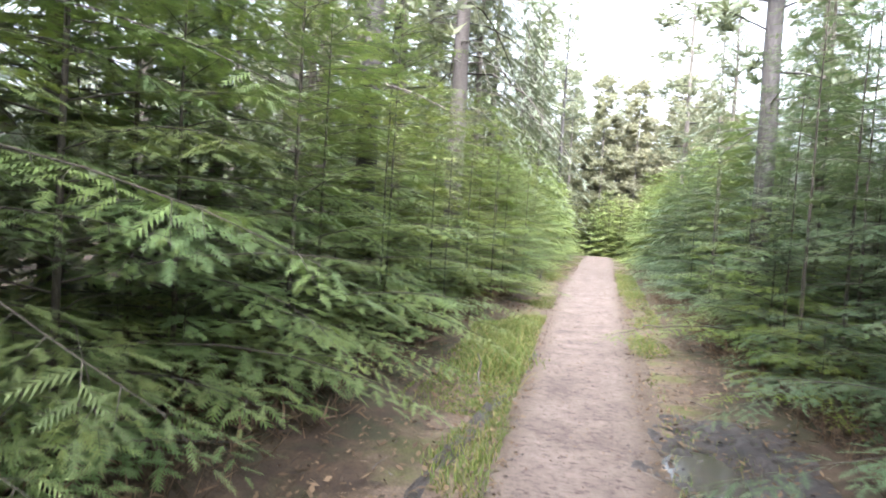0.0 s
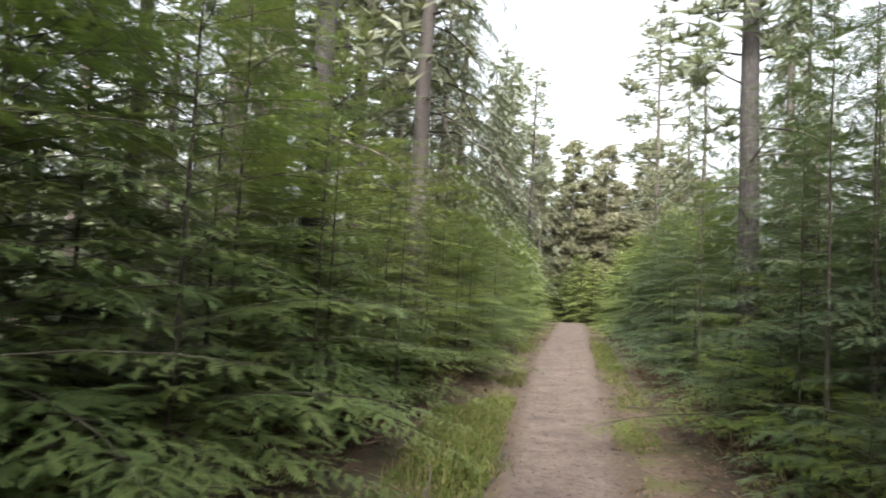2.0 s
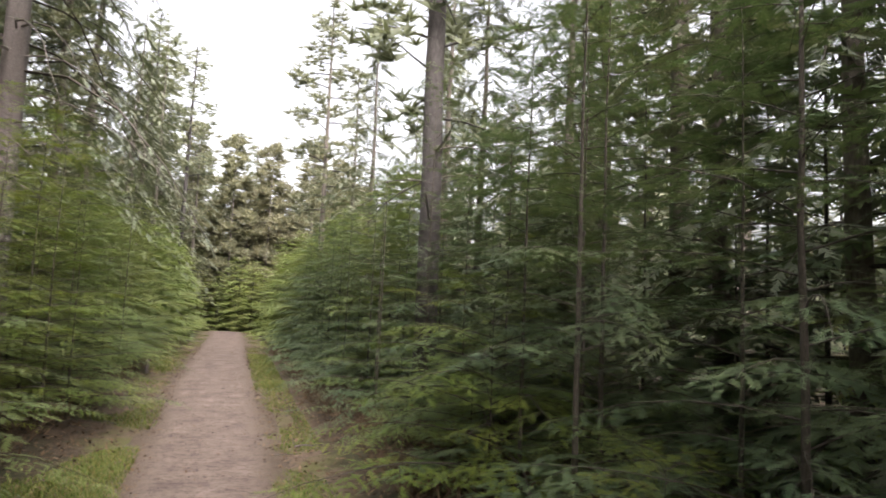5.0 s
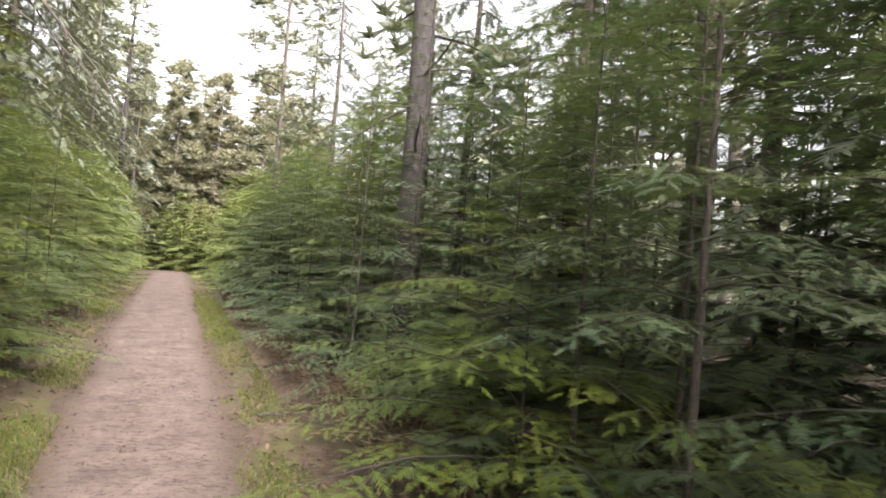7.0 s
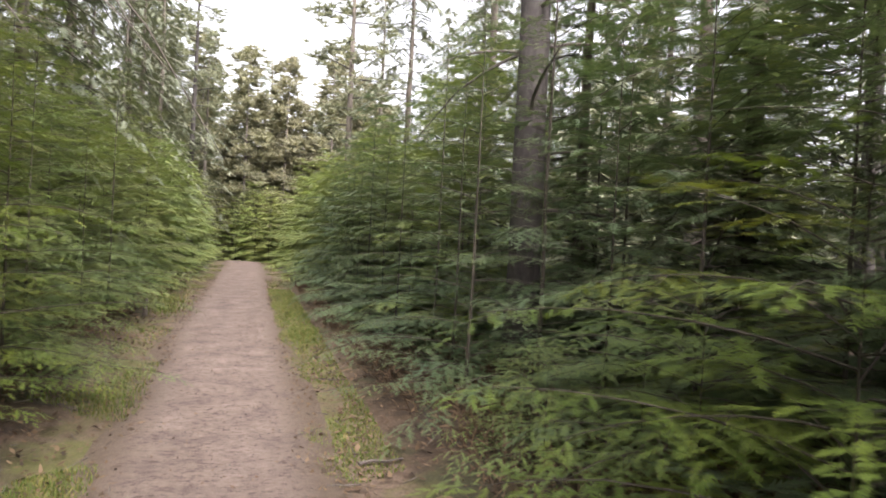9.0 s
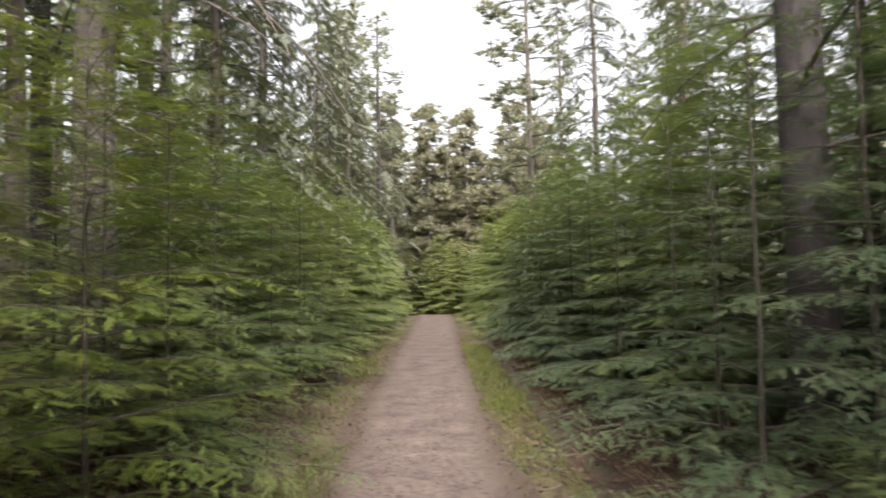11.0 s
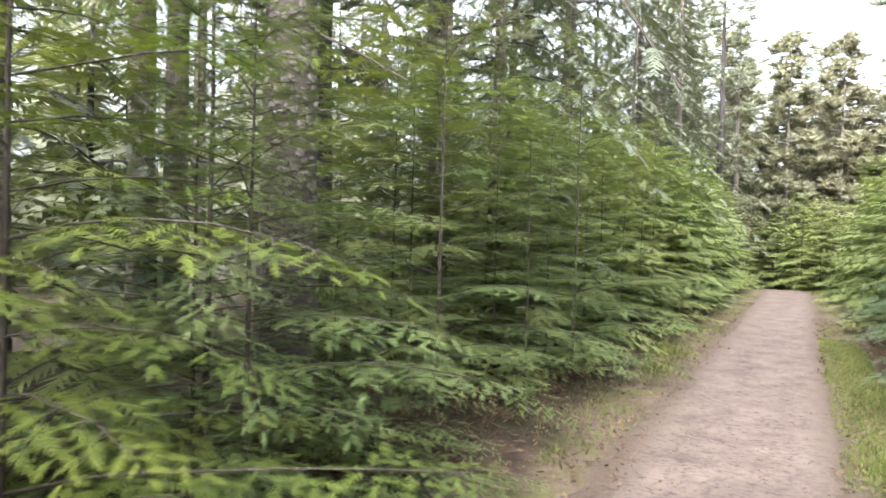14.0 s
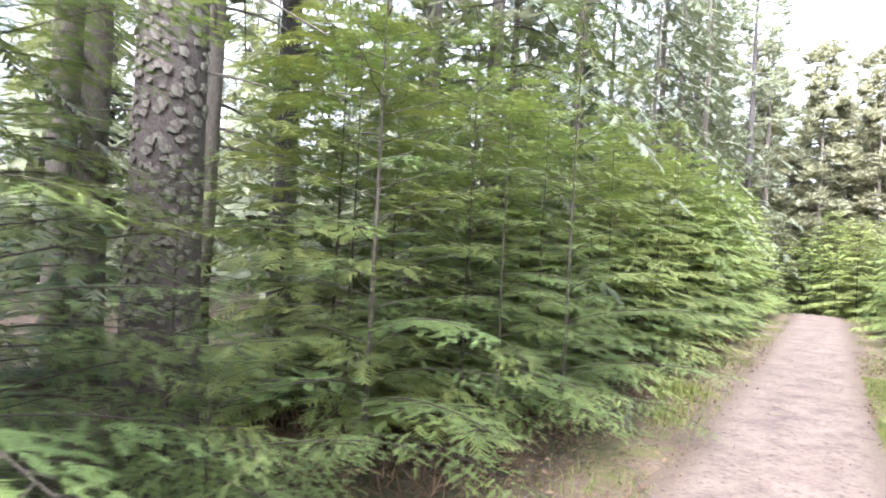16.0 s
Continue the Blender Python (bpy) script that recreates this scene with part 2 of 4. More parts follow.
def water_build(nt, out):
    p = node(nt, "ShaderNodeBsdfPrincipled", Roughness=0.04)
    p.inputs["Base Color"].default_value = (0.055, 0.048, 0.042, 1)
    p.inputs["IOR"].default_value = 1.33
    n = noise_tex(nt, 7.0, 2.0)
    nt.links.new(bumped(nt, n.outputs["Fac"], 0.08, 0.01), p.inputs["Normal"])
    nt.links.new(p.outputs[0], out.inputs[0])


WATER = material("puddle water", water_build)

# ---- mesh helpers ----
rng = np.random.default_rng(7)


def mesh_from(name, verts, tris, mat, smooth=False, second=None, split=0):
    """second: the material of the faces from number split on."""
    me = bpy.data.meshes.new(name)
    verts = np.asarray(verts, np.float32)
    tris = np.asarray(tris, np.int32)
    me.vertices.add(len(verts))
    me.vertices.foreach_set("co", verts.ravel())
    me.loops.add(tris.size)
    me.loops.foreach_set("vertex_index", tris.ravel())
    me.polygons.add(len(tris))
    me.polygons.foreach_set("loop_start", np.arange(0, tris.size, tris.shape[1], dtype=np.int32))
    me.polygons.foreach_set("use_smooth", np.full(len(tris), smooth))
    me.materials.append(mat)
    if second:
        me.materials.append(second)
        me.polygons.foreach_set("material_index", (np.arange(len(tris)) >= split).astype(np.int32))
    me.update(calc_edges=True)
    me.validate()
    return me


def part(name, me, parent, label=""):
    ob = new(name, me)
    ob.parent = parent
    if label:
        tagged(ob, label)
    return ob


class Soup:
    """Gathers triangles."""
    def __init__(self):
        self.v, self.f, self.n = [], [], 0

    def add(self, v, f):
        self.v.append(v)
        self.f.append(f + self.n)
        self.n += len(v)

    def stamp(self, tv, tf, origin, xaxis, yaxis, zaxis):
        """Copies of a template, one for each row of the axes (already scaled)."""
        m = len(origin)
        if not m:
            return
        v = (origin[:, None] + tv[None, :, 0:1] * xaxis[:, None] + tv[None, :, 1:2] * yaxis[:, None] + tv[None, :, 2:3] * zaxis[:, None]).reshape(-1, 3)
        f = (tf[None] + (np.arange(m) * len(tv))[:, None, None]).reshape(-1, 3)
        self.add(v, f)

    def mesh(self, name, mat, smooth=False):
        return mesh_from(name, np.concatenate(self.v), np.concatenate(self.f), mat, smooth)


def foliage(name, wood, leaves, wood_mat, leaf_mat):
    """Twigs and needles of a bough or a crown in one mesh."""
    v = np.concatenate(wood.v + leaves.v)
    f = np.concatenate(wood.f + [a + wood.n for a in leaves.f])
    return mesh_from(name, v, f, wood_mat, False, leaf_mat, sum(len(a) for a in wood.f))


def unit(v):
    return v / np.maximum(np.linalg.norm(v, axis=-1, keepdims=True), 1e-9)


def tube(points, radii, sides=5):
    """A tapered round limb along points."""
    p = np.asarray(points, float)
    r = np.asarray(radii, float)
    d = unit(np.gradient(p, axis=0))
    ref = np.where(np.abs(d[:, 2:3]) > 0.9, np.array([[1.0, 0, 0]]), np.array([[0, 0, 1.0]]))
    a = unit(np.cross(d, ref))
    b = np.cross(d, a)
    ang = np.arange(sides) * 2 * np.pi / sides
    v = (p[:, None] + r[:, None, None] * (np.cos(ang)[None, :, None] * a[:, None] + np.sin(ang)[None, :, None] * b[:, None])).reshape(-1, 3)
    f = []
    for i in range(len(p) - 1):
        for j in range(sides):
            k = (j + 1) % sides
            f += [(i * sides + j, i * sides + k, i * sides + sides + k), (i * sides + j, i * sides + sides + k, i * sides + sides + j)]
    return v, np.array(f)


def frond(shoots, slim, droop=0.12, wide=0.8):
    """A flat conifer spray, one unit long along x: thin pointed side shoots in two rows."""
    v, f = [], []

    def at(x, y, z=0.0):
        return (x, y, z - droop * x * x - 0.5 * droop * y * y)
    f.append((0, 1, 2))
    v.extend((at(0, -0.012), at(0, 0.012), at(1.0, 0)))
    for i in range(shoots):
        s = (i + 0.5) / shoots
        reach = (0.4 * (1 - s) ** 0.6 + 0.07) * slim * (1.0 + 0.2 * math.sin(i * 5.1))
        for side in (-1, 1):
            x0 = s * 0.92 + (0.3 / shoots if side > 0 else 0)
            half = 0.46 * wide / shoots
            lift = 0.02 * math.sin(i * 2.4 + side)
            f.append((len(v), len(v) + 1, len(v) + 2))
            v.extend((at(x0 - half, 0), at(x0 + half, 0.004 * side), at(x0 + reach * 0.8, side * reach * 0.7, lift)))
    return np.array(v), np.array(f)


FROND_FINE = frond(8, 0.85, 0.16, 0.7)
FROND_MID = frond(9, 0.85, 0.16, 0.8)
FROND_COARSE = frond(6, 1.15, 0.18, 1.0)
FROND_WIDE = frond(5, 1.15, 0.18, 1.05)


def tuft(rays, length, flat=0.6, seed=3):
    """A pine's clump of long needles."""
    g = np.random.default_rng(seed)
    v, f = [], []
    for i in range(rays):
        d = g.normal(size=3)
        d[2] = abs(d[2]) * flat + 0.1
        d = unit(d) * length * g.uniform(0.6, 1.1)
        s = unit(np.cross(d, g.normal(size=3))) * length * 0.13
        f.append((len(v), len(v) + 1, len(v) + 2))
        v.extend((s, -s, d))
    return np.array(v), np.array(f)


TUFT = tuft(8, 1.0)


def limb_points(base, azimuth, length, rise, droop, steps=6, wob=0.04, g=rng):
    s = np.linspace(0, 1, steps)
    out = length * s
    z = length * (rise * s - droop * s ** 2)
    side = np.cumsum(g.normal(0, wob * length / steps, steps)) * (s > 0)
    ca, sa = math.cos(azimuth), math.sin(azimuth)
    return np.stack([base[0] + out * ca - side * sa, base[1] + out * sa + side * ca, base[2] + z], 1)


def along(points, s):
    n = len(points) - 1
    i = np.clip((s * n).astype(int), 0, n - 1)
    w = (s * n - i)[:, None]
    p = points[i] * (1 - w) + points[i + 1] * w
    return p, unit(points[i + 1] - points[i])


def spray_limb(leaves, wood, points, r0, count, template, size, g, start=0.18, twigs=0, sides=4):
    """One hemlock branch: a thin limb with flat sprays on both sides and at its tip.
    twigs: how many small sprays each side twig bears in place of one large one."""
    v, f = tube(points, np.linspace(r0, r0 * 0.2, len(points)), sides)
    wood.add(v, f)
    s = start + (1 - start) * (np.arange(count) + g.uniform(0, 0.9, count)) / count
    s = np.append(np.clip(s, 0, 0.985), 0.985)
    side = np.where(np.arange(count + 1) % 2 == 0, 1.0, -1.0)
    p, d = along(points, s)
    up = np.array([0, 0, 1.0]) + g.normal(0, 0.07, (count + 1, 3))
    lat = unit(np.cross(up, d))
    turn = np.radians(g.uniform(38, 66, count + 1))
    turn[-1] = 0.0
    x = unit(d * np.cos(turn)[:, None] + lat * (np.sin(turn) * side)[:, None] + np.array([0, 0, 1.0]) * g.normal(-0.05, 0.08, (count + 1, 1)))
    z = unit(up - x * (up * x).sum(1, keepdims=True))
    y = np.cross(z, x)
    ln = size * (1.15 - 0.55 * s) * g.uniform(0.75, 1.2, count + 1)
    if not twigs:
        leaves.stamp(*template, p, x * ln[:, None], y * ln[:, None], z * ln[:, None])
        return
    n = len(p)
    k = np.arange(twigs)
    t = np.tile((k + 0.7) / twigs, (n, 1))
    t[:, -1] = 0.96
    sd = np.where(k % 2 == 0, 1.0, -1.0)[None] * np.where(np.arange(n) % 2 == 0, 1, -1)[:, None]
    a = np.radians(g.uniform(30, 58, (n, twigs)))
    a[:, -1] = 0.0
    sag = -0.16 * (t * ln[:, None]) ** 2 / np.maximum(ln[:, None], 0.05)
    q = p[:, None] + x[:, None] * (t * ln[:, None])[..., None] + z[:, None] * sag[..., None]
    fx = x[:, None] * np.cos(a)[..., None] + y[:, None] * (np.sin(a) * sd)[..., None]
    fx = fx + np.array([0, 0, -1.0]) * g.uniform(-0.05, 0.12, (n, twigs, 1))
    fx = unit(fx)
    fz = z[:, None] + g.normal(0, 0.09, (n, twigs, 3))
    fz = unit(fz - fx * (fz * fx).sum(-1, keepdims=True))
    fy = np.cross(fz, fx)
    fl = (ln[:, None] * (0.6 - 0.24 * t) * g.uniform(0.75, 1.25, (n, twigs)))[..., None]
    leaves.stamp(*template, q.reshape(-1, 3), (fx * fl).reshape(-1, 3), (fy * fl).reshape(-1, 3), (fz * fl).reshape(-1, 3))
    w = 0.0022
    end = p + x * ln[:, None] * 0.92 + z * (-0.16 * ln * 0.85)[:, None]
    tw = np.stack([p - y * w, p + y * w, end], 1).reshape(-1, 3)
    wood.add(tw, np.arange(len(tw)).reshape(-1, 3))


def hemlock(height, spread, branches, sprays, template, size, seed, leaf, clear=0.05, shape=0.8, boughs=False, extra=(), name="hemlock_tree"):
    """A young hemlock: straight thin stem, flat layered boughs that rise and then arch over, a thin leader.
    boughs: whether each bough is a part; those towards -x, the side turned from the trail, are plainer.
    extra: boughs of their own (height, azimuth, length, rise, droop)."""
    g = np.random.default_rng(seed)
    root = new(name)
    zs = np.linspace(0, height, 14)
    r = (0.004 + 0.0042 * height) * (1 - zs / height * 0.94)
    lean = np.cumsum(g.normal(0, 0.012 * height / 14, (14, 2)), 0)
    lean[-1] += g.normal(0, 0.04, 2)
    axis = np.column_stack([lean, zs])
    axis[0, 2] = -0.15
    v, f = tube(axis, r, 8)
    part("trunk", mesh_from("trunk", v, f, TWIG, True), root)
    leaves, wood = Soup(), Soup()
    for i in range(branches + len(extra)):
        q = min(1.0, (i + g.uniform(0, 1)) / branches)
        h = height * (clear + (0.985 - clear) * q ** 1.1)
        rel = h / height
        az = i * 2.399 + g.uniform(-0.5, 0.5)
        ln = spread * (1 - rel) ** shape * g.uniform(0.6, 1.12) + 0.12
        rise, droop = g.uniform(0.12, 0.34) + 0.25 * rel, g.uniform(0.18, 0.36)
        if i >= branches:
            h, az, ln, rise, droop = extra[i - branches]
        ctr = np.array([np.interp(h, zs, axis[:, 0]), np.interp(h, zs, axis[:, 1]), h])
        low = (h - 0.1) / max(ln, 0.1)
        droop = min(droop, rise + low)
        pts = limb_points(ctr, az, ln, rise, droop, 6 if boughs else 4, 0.1, g)
        if boughs:
            leaves, wood = Soup(), Soup()
        plain = math.cos(az) < -0.35
        spray_limb(leaves, wood, pts, 0.002 + 0.003 * ln, max(5, int((0.7 if plain else 1) * sprays * ln / spread + 3)), template,
                   size * (0.6 + 0.4 * min(1.2, ln / spread)) * (1.15 if plain else 1), g, 0.1, (3 if plain else 5) if boughs else 0, 4 if boughs else 3)
        if boughs:
            part("bough", foliage("bough", wood, leaves, TWIG, leaf), root)
    if not boughs:
        part("crown", foliage("crown", wood, leaves, TWIG, leaf), root)
    return root


def pine(height, trunk_r, crown_from, seed, tufts=7, dead=8, bark=None, spread=2.6, leaf=None):
    """A tall forest pine: long bare trunk, dead snags, an open crown of needle clumps."""
    g = np.random.default_rng(seed)
    root = new("pine_tree")
    zs = np.linspace(0, height, 16)
    axis = np.column_stack([np.cumsum(g.normal(0, 0.014, (16, 2)), 0), zs])
    axis[0, 2] = -0.3
    r = trunk_r * (1 - 0.85 * (zs / height) ** 1.3)
    r[0] *= 1.25
    v, f = tube(axis, r, 14)
    part("trunk", mesh_from("trunk", v, f, bark or PINE_BARK, True), root)

    def centre(h):
        return np.array([np.interp(h, zs, axis[:, 0]), np.interp(h, zs, axis[:, 1]), h])
    for i in range(dead):
        h = height * crown_from * g.uniform(0.35, 1.05)
        pts = limb_points(centre(h), g.uniform(0, 6.28), g.uniform(0.8, 2.2), g.uniform(-0.05, 0.25), g.uniform(0.1, 0.45), 6, 0.12, g)
        v, f = tube(pts, np.linspace(0.022, 0.005, 6), 5)
        part("dead_branch", mesh_from("dead_branch", v, f, DEAD_WOOD), root)
    leaves, wood = Soup(), Soup()
    n = int(26 + height)
    for i in range(n):
        q = (i + g.uniform()) / n
        h = height * (crown_from + (0.99 - crown_from) * q)
        ln = spread * (0.35 + 0.65 * math.sin(math.pi * min(1, 0.25 + 0.72 * (1 - q)))) * g.uniform(0.5, 1.1) * (1.05 - 0.6 * q)
        pts = limb_points(centre(h), i * 2.4 + g.uniform(-0.6, 0.6), ln, g.uniform(0.0, 0.5), g.uniform(0.05, 0.4), 6, 0.12, g)
        v, f = tube(pts, np.linspace(0.012 + 0.012 * ln, 0.004, 6), 4)
        wood.add(v, f)
        m = int(tufts * 3.6 * ln / spread) + 5
        s = g.uniform(0.3, 1.0, m) ** 0.7
        p, d = along(pts, s)
        p = p + g.normal(0, 0.2, (m, 3)) * np.array([1, 1, 0.9])
        th = g.uniform(0, 6.28, m)
        sz = g.uniform(0.2, 0.38, m) * (1.3 if leaf else 1.0)
        x = np.stack([np.cos(th), np.sin(th), 0 * th], 1) * sz[:, None]
        y = np.stack([-np.sin(th), np.cos(th), 0 * th], 1) * sz[:, None]
        z = np.tile([0, 0, 1.0], (m, 1)) * sz[:, None]
        leaves.stamp(*TUFT, p, x, y, z)
    part("crown", foliage("crown", wood, leaves, PINE_BARK, leaf or PINE), root)
    return root


def spruce(height, trunk_r, seed, bare=0.25, spread=2.4, boughs=70, template=None, size=0.5, bark=None, drop=0.75, snags=(), leaf=None):
    """A tall spruce with hanging boughs. snags: dead branches (height, azimuth, length, rise, droop)."""
    g = np.random.default_rng(seed)
    root = new("spruce_tree")
    zs = np.linspace(0, height, 16)
    axis = np.column_stack([np.cumsum(g.normal(0, 0.02, (16, 2)), 0), zs])
    axis[0, 2] = -0.3
    r = trunk_r * (1 - 0.93 * zs / height)
    r[0] *= 1.2
    v, f = tube(axis, r, 16)
    part("trunk", mesh_from("trunk", v, f, bark or PINE_BARK, True), root)

    def centre(h):
        return np.array([np.interp(h, zs, axis[:, 0]), np.interp(h, zs, axis[:, 1]), h])
    for h, a, ln, rise, droop in snags or [(height * bare * g.uniform(0.5, 1.0), g.uniform(0, 6.28), g.uniform(0.7, 1.8), 0.1, g.uniform(0.2, 0.6)) for k in range(6)]:
        pts = limb_points(centre(h), a, ln, rise, droop, 7, 0.12, g)
        v, f = tube(pts, np.linspace(0.016, 0.005, 7), 6)
        part("dead_branch", mesh_from("dead_branch", v, f, DEAD_WOOD), root)
    leaves, wood = Soup(), Soup()
    for i in range(boughs):
        q = (i + g.uniform()) / boughs
        h = height * (bare + (0.99 - bare) * q)
        ln = spread * (1 - q) ** 0.8 * g.uniform(0.6, 1.1) + 0.15
        pts = limb_points(centre(h), i * 2.4 + g.uniform(-0.4, 0.4), ln, 0.15, drop * g.uniform(0.6, 1.1), 5, 0.05, g)
        spray_limb(leaves, wood, pts, 0.008 + 0.008 * ln, int(7 + 9 * ln / spread), template or FROND_WIDE, size, g, 0.12, 0, 3)
    part("crown", foliage("crown", wood, leaves, TWIG, leaf or SPRUCE), root)
    return root


# ---- the lie of the land ----
def trail_left(y):
    return np.interp(y, [-10, 5.8, 19.0, 37.0, 80.0], [2.95, 1.52, 0.32, -0.62, -2.9])


def trail_right(y):
    return 2.52 - 0.052 * (y - 6.2)


def bend(y):
    """Past the crest the trail swings to the left."""
    return -0.02 * np.maximum(y - 39.0, 0) ** 2


def bumps(x, y):
    return 0.018 * np.sin(1.7 * x + 0.6 * np.sin(0.9 * y)) * np.sin(1.3 * y + 0.4) + 0.012 * np.sin(4.1 * x + 1.1) * np.sin(3.3 * y + 2 * np.sin(x))


def land(x, y):
    """Ground height: level trail, slight banks under the hedges, a dip past the crest and in the ruts."""
    x, y = np.asarray(x, float), np.asarray(y, float)
    off = np.maximum(trail_left(y) + bend(y) - x, x - trail_right(y) - bend(y))
    z = bumps(x, y) * np.clip(off, 0, 1.2) * 1.6 + 0.09 * np.clip(off - 0.5, 0, 1.4)
    t = np.clip((y - 41.0) / 16.0, 0, 1)
    z = z - 1.6 * t * t * (3 - 2 * t)
    z = z - 0.07 * np.exp(-((x - 3.0) / 0.42) ** 2 - ((y - 5.6) / 0.75) ** 2)
    rut = 1.27 - 0.1 * (y - 6.2)
    z = z - 0.045 * np.exp(-((x - rut) / 0.07) ** 2) * np.clip((y - 3.0) * 2, 0, 1) * np.clip((9.2 - y), 0, 1)
    return z


def grid(xs, ys, height):
    gx, gy = np.meshgrid(xs, ys)
    v = np.column_stack([gx.ravel(), gy.ravel(), height(gx, gy).ravel()])
    nx, ny = len(xs), len(ys)
    i = (np.arange(ny - 1)[:, None] * nx + np.arange(nx - 1)[None]).ravel()
    return v, np.stack([i, i + 1, i + nx + 1, i + nx], 1)


def spaced(lo, hi, step, far):
    """Even steps inside, growing ones out to the horizon."""
    core = np.arange(lo, hi + step / 2, step)
    out = []
    d, s = 0.0, step
    while d < far:
        s *= 1.35
        d += s
        out.append(d)
    out = np.array(out)
    return np.concatenate([lo - out[::-1], core, core[-1] + out])


v, f = grid(spaced(-3.0, 6.5, 0.09, 900), spaced(0.0, 44.0, 0.16, 900), lambda x, y: land(x, y) - 0.012)
ground_mesh = mesh_from("ground", v, f, FOREST_FLOOR, True)
off = np.maximum(trail_left(v[:, 1]) + bend(v[:, 1]) - v[:, 0], v[:, 0] - trail_right(v[:, 1]) - bend(v[:, 1]))
ground_mesh.attributes.new("verge", "FLOAT", "POINT").data.foreach_set("value", np.clip(1 - off / 0.95, 0, 1).astype(np.float32))
tagged(new("ground", ground_mesh), "brown forest floor of needles, soil and dead leaves", "ground", kind="structure")


def fuzz(x, y, seed=0):
    """Smooth random values from -1 to 1 on a unit lattice."""
    x, y = np.asarray(x, float), np.asarray(y, float)
    ix, iy = np.floor(x), np.floor(y)
    fx, fy = x - ix, y - iy
    fx, fy = fx * fx * (3 - 2 * fx), fy * fy * (3 - 2 * fy)

    def h(a, b):
        q = np.sin(a * 127.1 + b * 311.7 + seed * 74.7) * 43758.5453
        return 2 * (q - np.floor(q)) - 1
    return (h(ix, iy) * (1 - fx) + h(ix + 1, iy) * fx) * (1 - fy) + (h(ix, iy + 1) * (1 - fx) + h(ix + 1, iy + 1) * fx) * fy


def trail_height(u, y):
    """u runs from -1 at the left edge to 1 at the right; the edges sink into the ground unevenly."""
    e = np.abs(u)
    s = np.sign(u) * 40
    wob = 0.13 * fuzz(y * 0.8 + s, 0 * u, 1) + 0.1 * fuzz(y * 2.7 + s, u * 3, 2) + 0.09 * fuzz(y * 8, u * 9, 3)
    return 0.018 * (1 - np.clip((e - 0.92 + wob) / 0.25, 0, 1.9)) + 0.006 * fuzz(3 * y, 4 * u, 4) + 0.003 * fuzz(11 * y, 10 * u, 5)


us = np.linspace(-1.3, 1.3, 41)
ys = np.concatenate([np.arange(-6.0, 26.0, 0.06), np.arange(26.0, 58.0, 0.25)])
gu, gy = np.meshgrid(us, ys)
lo, hi = trail_left(gy) + bend(gy), trail_right(gy) + bend(gy)
gx = (lo + hi) / 2 + gu * (hi - lo) / 2
gz = np.where(np.abs(gu) < 1.05, land(np.clip(gx, lo, hi), gy), land(gx, gy)) + trail_height(gu, gy)
nu = len(us)
i = (np.arange(len(ys) - 1)[:, None] * nu + np.arange(nu - 1)[None]).ravel()
trail_mesh = mesh_from("trail", np.column_stack([gx.ravel(), gy.ravel(), gz.ravel()]), np.stack([i, i + 1, i + nu + 1, i + nu], 1), GRIT, True)
trail_mesh.attributes.new("edge", "FLOAT", "POINT").data.foreach_set("value", np.abs(gu).ravel().astype(np.float32))
tagged(new("trail", trail_mesh),
       "pale pinkish compacted grit footpath through the wood", "path", kind="structure")

# ---- trees ----
def place(kind, x, y, turn, scale, first, label, group):
    """first: whether the model itself is used, not a copy of it."""
    m = Matrix.Translation((x, y, float(land(x, y)))) @ Matrix.Rotation(turn, 4, "Z") @ Matrix.Diagonal((scale, scale, scale, 1))
    ob = kind if first else copy_thing(kind, m)
    ob.matrix_basis = m
    return tagged(ob, label, "tree", group)


class Stock:
    """Models to be planted in turn."""
    def __init__(self, models, label, group):
        self.models, self.used, self.label, self.group, self.i = models, set(), label, group, 0

    def plant(self, x, y, turn=None, scale=1.0, label=None, which=None):
        k = self.i % len(self.models) if which is None else which
        self.i += 1
        ob = place(self.models[k], x, y, rng.uniform(0, 6.28) if turn is None else turn, scale, k not in self.used, label or self.label, self.group)
        self.used.add(k)
        return ob


near = Stock([hemlock(3.9, 1.45, 60, 16, FROND_FINE, 0.32, 11, HEMLOCK, 0.07, 0.68, boughs=True),
              hemlock(3.5, 1.4, 56, 16, FROND_FINE, 0.31, 12, HEMLOCK, 0.07, 0.68, boughs=True),
              hemlock(4.3, 1.5, 64, 16, FROND_FINE, 0.33, 13, HEMLOCK, 0.07, 0.68, boughs=True)],
             "young hemlock with feathery drooping bright green boughs", "young hemlocks along the trail")
gold = Stock([hemlock(3.9, 1.5, 54, 16, FROND_FINE, 0.32, 17, HEMLOCK_GOLD, 0.07, 0.68, boughs=True)],
             "young hemlock with bright yellow-green feathery boughs", "young hemlocks along the trail")
near_cool = Stock([hemlock(4.9, 1.55, 52, 14, FROND_FINE, 0.33, 14, HEMLOCK_SHADED, 0.04, boughs=True),
                   hemlock(3.9, 1.45, 46, 14, FROND_FINE, 0.32, 15, HEMLOCK_SHADED, 0.04, boughs=True),
                   hemlock(5.0, 1.3, 42, 14, FROND_FINE, 0.32, 16, HEMLOCK_SHADED, 0.27, boughs=True)],
                  "young hemlock with layered boughs coloured dark blue-green for shade", "young hemlocks along the trail")
